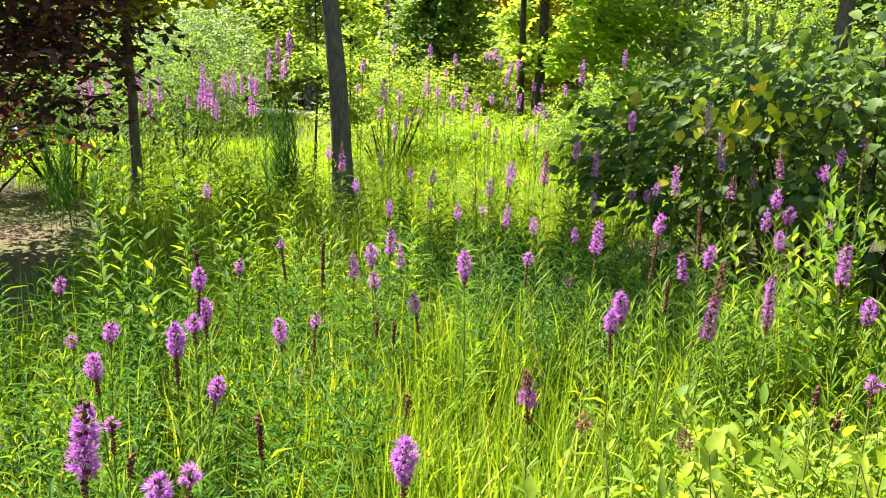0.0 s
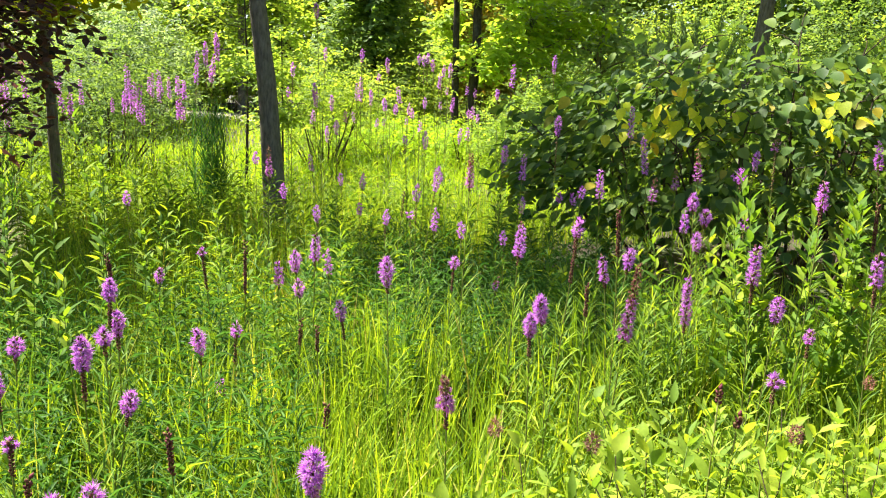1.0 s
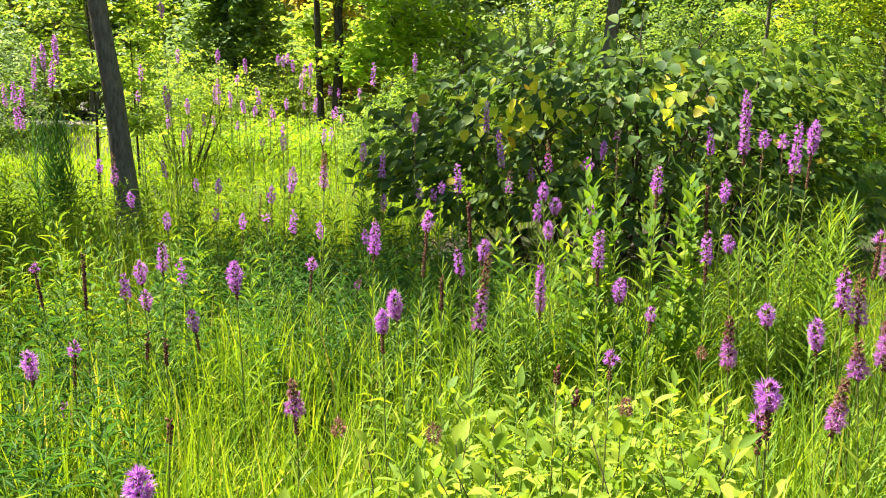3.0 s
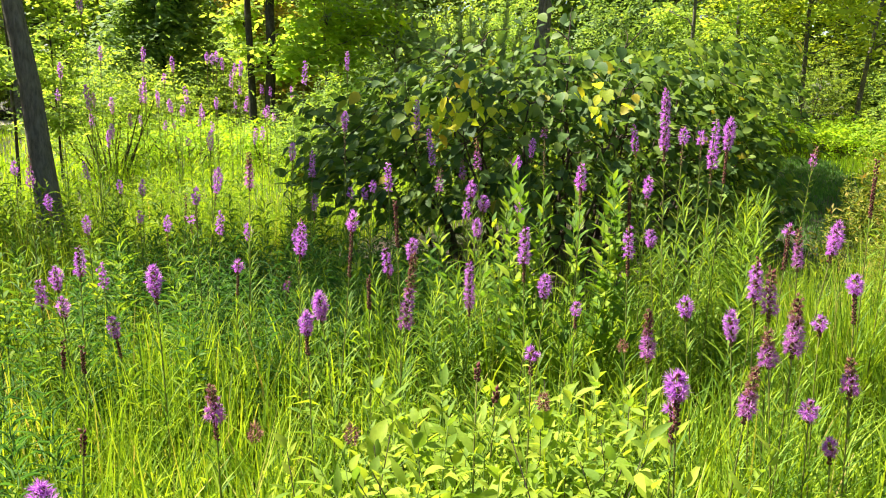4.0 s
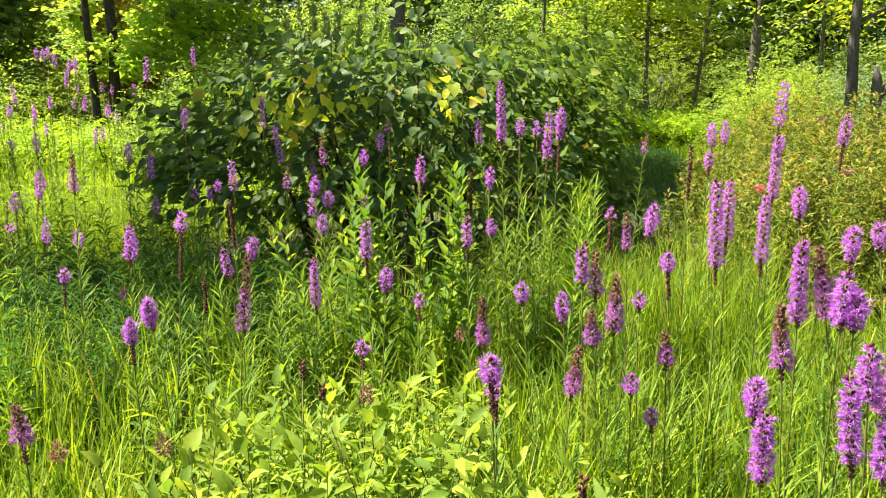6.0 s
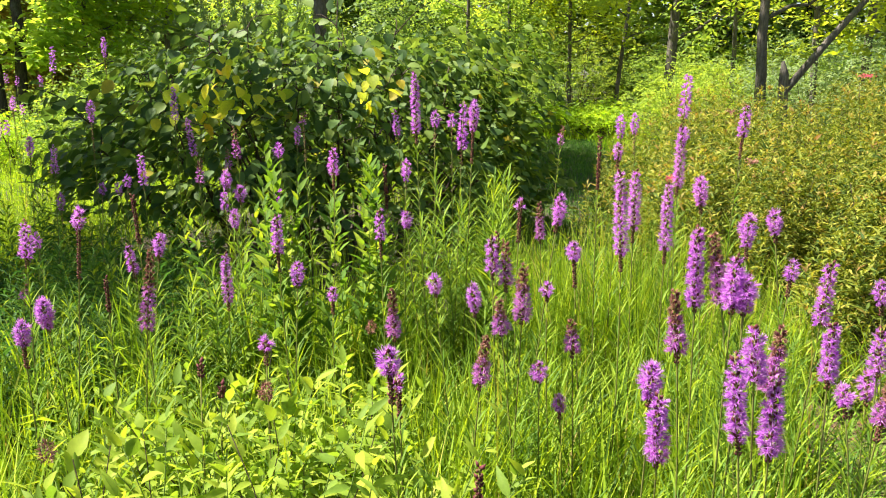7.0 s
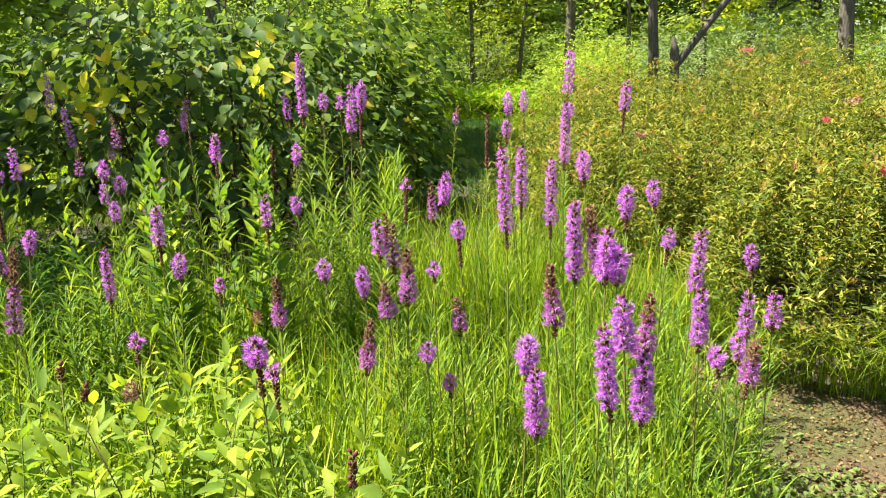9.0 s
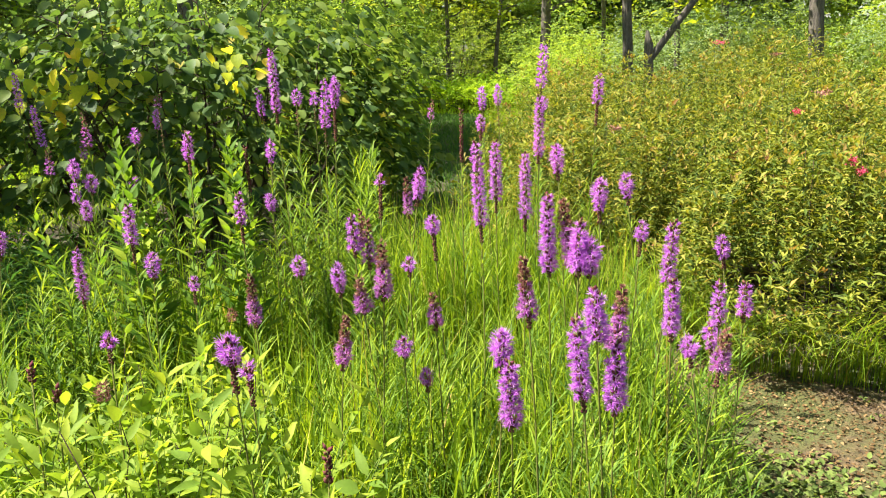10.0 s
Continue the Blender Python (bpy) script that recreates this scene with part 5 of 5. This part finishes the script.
star(0.40, 3.25, 0.66, 0.051, 0.026, 'o')
star(1.32, 8.20, 1.80, 0.181, 0.160, 'y')
star(0.83, 7.44, 1.69, 0.212, 0.105, 'p')
star(0.04, 4.86, 1.19, 0.106, 0.036, 'y')
star(-0.10, 5.01, 1.15, 0.051, 0.052, 'y')
star(-0.82, 5.59, 0.96, 0.125, 0.029, 'p')
star(-0.60, 5.43, 1.21, 0.091, 0.040, 'y')
star(-0.53, 5.10, 0.88, 0.077, 0.023, 'y')
star(-0.32, 4.52, 0.95, 0.085, 0.024, 'p')
star(-0.32, 4.30, 0.81, 0.066, 0.017, 'y')
star(-0.47, 3.69, 0.89, 0.077, 0.023, 'y')
star(-0.82, 4.26, 1.12, 0.160, 0.016, 'o')
star(-0.94, 4.44, 1.07, 0.067, 0.027, 'y')
star(-0.05, 3.93, 0.93, 0.045, 0.084, 'b')
star(-3.15, 8.17, 1.59, 0.398, 0.060, 'p')
star(-3.08, 8.19, 1.41, 0.252, 0.048, 'p')
star(-3.28, 8.55, 1.52, 0.362, 0.044, 'p')
star(-2.86, 8.28, 1.54, 0.252, 0.091, 'p')
star(-3.09, 8.73, 1.51, 0.260, 0.064, 'p')
star(-2.90, 8.69, 1.47, 0.240, 0.044, 'p')
star(-3.19, 8.90, 1.47, 0.194, 0.065, 'p')
star(-2.84, 9.02, 1.44, 0.164, 0.033, 'p')
star(-2.30, 7.83, 1.73, 0.308, 0.113, 'p')
star(-2.14, 7.56, 1.81, 0.226, 0.207, 'y')
star(-2.04, 7.59, 1.89, 0.241, 0.272, 'y')
star(-2.09, 7.68, 1.71, 0.220, 0.055, 'p')
star(-2.21, 7.96, 1.60, 0.171, 0.115, 'p')
star(-0.81, 5.89, 2.04, 0.105, 0.131, 'y')
star(-1.17, 6.87, 1.63, 0.122, 0.172, 'y')
star(-1.31, 7.35, 1.40, 0.079, 0.053, 'y')
star(-0.91, 6.40, 1.46, 0.184, 0.046, 'y')
star(-1.10, 8.39, 1.82, 0.130, 0.178, 'y')
star(-0.77, 8.94, 1.84, 0.144, 0.170, 'y')
star(-0.78, 8.94, 1.53, 0.268, 0.051, 'p')
star(-0.88, 9.43, 1.46, 0.202, 0.068, 'p')
star(-0.74, 9.74, 1.39, 0.104, 0.035, 'p')
star(-0.47, 8.76, 1.74, 0.154, 0.111, 'y')
star(-0.60, 9.25, 1.57, 0.098, 0.132, 'y')
star(-0.41, 7.46, 1.33, 0.118, 0.054, 'y')
star(-0.30, 7.56, 1.27, 0.092, 0.055, 'y')
star(-0.12, 8.97, 1.80, 0.113, 0.202, 'y')
star(-0.07, 9.07, 1.79, 0.114, 0.191, 'y')
star(-0.02, 9.17, 1.82, 0.115, 0.219, 'y')
star(0.03, 9.18, 1.75, 0.128, 0.142, 'y')
star(0.13, 9.38, 1.61, 0.185, 0.100, 'p')
star(0.24, 8.58, 1.70, 0.150, 0.121, 'y')
star(0.17, 9.18, 1.69, 0.128, 0.207, 'y')
star(0.47, 9.97, 1.46, 0.105, 0.035, 'p')
star(0.58, 9.96, 1.43, 0.105, 0.035, 'p')
star(0.75, 8.45, 1.44, 0.119, 0.060, 'y')
star(1.13, 2.13, 0.91, 0.071, 0.011, 'y')
star(1.13, 2.33, 1.03, 0.128, 0.067, 'p')
star(2.55, 1.95, 1.48, 0.155, 0.051, 'p')
star(2.43, 1.85, 1.30, 0.208, 0.030, 'p')
star(2.54, 1.94, 1.28, 0.041, 0.031, 'y')
star(2.65, 1.77, 1.37, 0.109, 0.081, 'p')
star(2.41, 2.14, 1.32, 0.080, 0.096, 'y')
star(2.37, 2.10, 1.22, 0.057, 0.038, 'y')
star(2.69, 2.36, 1.31, 0.082, 0.088, 'y')
star(3.02, 3.25, 1.19, 0.091, 0.030, 'o')
star(2.22, 2.03, 1.25, 0.060, 0.121, 'b')
star(1.84, 1.51, 1.22, 0.226, 0.049, 'p')
star(2.12, 1.74, 1.18, 0.189, 0.047, 'p')
star(2.05, 1.53, 1.17, 0.196, 0.044, 'p')
star(2.21, 1.56, 1.17, 0.085, 0.027, 'p')
star(2.09, 1.28, 1.11, 0.085, 0.037, 'p')
star(2.31, 1.37, 1.09, 0.072, 0.026, 'p')
star(1.73, 1.13, 1.14, 0.183, 0.014, 'p')
star(1.76, 1.11, 1.12, 0.149, 0.007, 'o')
star(1.62, 0.93, 1.13, 0.109, 0.012, 'p')
star(1.63, 0.91, 1.09, 0.074, 0.010, 'p')
star(1.50, 0.97, 1.06, 0.119, 0.024, 'o')
star(2.14, 1.17, 1.00, 0.050, 0.048, 'y')
star(2.30, 1.03, 0.96, 0.063, 0.032, 'y')
star(2.04, 1.00, 1.05, 0.158, 0.007, 'p')
star(1.80, 0.83, 0.99, 0.119, 0.019, 'p')
star(2.18, 0.88, 0.89, 0.091, 0.022, 'p')
star(2.06, 0.88, 0.92, 0.105, 0.012, 'p')
star(2.07, 0.90, 0.81, 0.069, 0.019, 'p')
star(1.82, 0.71, 0.90, 0.086, 0.038, 'o')
star(1.91, 0.86, 0.82, 0.048, 0.028, 'y')
star(1.47, 0.76, 1.06, 0.106, 0.005, 'p')
star(1.40, 0.74, 1.03, 0.145, 0.027, 'p')
star(1.60, 0.80, 1.02, 0.121, 0.012, 'o')
star(1.50, 0.73, 0.96, 0.131, 0.017, 'p')
star(1.38, 0.90, 0.96, 0.068, 0.017, 'p')
star(1.36, 0.86, 0.92, 0.135, 0.017, 'p')
star(1.51, 1.73, 0.89, 0.083, 0.017, 'p')
star(1.41, 1.45, 0.93, 0.084, 0.010, 'o')
star(1.47, 1.43, 1.01, 0.127, 0.015, 'o')
star(1.57, 1.66, 1.02, 0.120, 0.025, 'o')
star(1.53, 1.67, 1.04, 0.103, 0.024, 'p')
star(1.64, 1.45, 1.05, 0.045, 0.076, 'y')
star(1.74, 1.63, 1.14, 0.083, 0.024, 'p')
star(2.06, 2.16, 1.01, 0.126, 0.021, 'o')
star(1.67, 1.73, 1.12, 0.024, 0.107, 'y')
star(1.48, 1.37, 0.78, 0.045, 0.012, 'p')
star(1.53, 1.35, 0.69, 0.043, 0.023, 'y')
star(1.31, 1.35, 0.88, 0.111, 0.021, 'o')
star(1.48, 1.91, 0.88, 0.061, 0.014, 'p')
star(1.59, 1.49, 0.94, 0.035, 0.019, 'y')
star(1.56, 1.35, 0.88, 0.079, 0.018, 'o')
star(1.23, 1.68, 0.92, 0.117, 0.018, 'o')
star(0.90, 1.01, 1.04, 0.047, 0.057, 'y')
star(0.99, 1.16, 0.92, 0.024, 0.067, 'y')
star(1.26, 2.18, 0.80, 0.045, 0.046, 'y')
star(1.39, 2.47, 1.22, 0.094, 0.053, 'p')
star(1.42, 2.16, 1.05, 0.102, 0.064, 'p')
star(1.85, 2.81, 1.12, 0.088, 0.035, 'p')
star(1.63, 2.56, 1.13, 0.031, 0.136, 'b')
star(1.79, 2.62, 1.48, 0.228, 0.042, 'p')
star(2.08, 3.39, 1.30, 0.125, 0.027, 'p')
star(1.92, 2.69, 1.32, 0.059, 0.084, 'y')
star(1.98, 2.66, 1.31, 0.048, 0.062, 'y')
star(1.94, 2.42, 1.37, 0.106, 0.125, 'y')
star(1.97, 2.55, 1.37, 0.186, 0.061, 'p')
star(1.64, 2.41, 0.98, 0.061, 0.010, 'p')
star(0.97, 0.84, 0.89, 0.023, 0.038, 'b')
star(1.66, 1.83, 1.00, 0.043, 0.070, 'b')


# drifts of further flowers, half lost in the grass
for k_ in range(26):
    sx_, sy_ = at_bearing(RNG.uniform(-29, -17), RNG.uniform(7.4, 9.6))
    star(sx_, sy_, RNG.uniform(1.15, 1.5), RNG.uniform(0.14, 0.26), 0.04, "p")
for k_ in range(24):
    sx_, sy_ = at_bearing(RNG.uniform(-9, 5), RNG.uniform(7.5, 11))
    star(sx_, sy_, RNG.uniform(1.0, 1.45), RNG.uniform(0.1, 0.18), 0.08, "p" if k_ % 3 else "y")
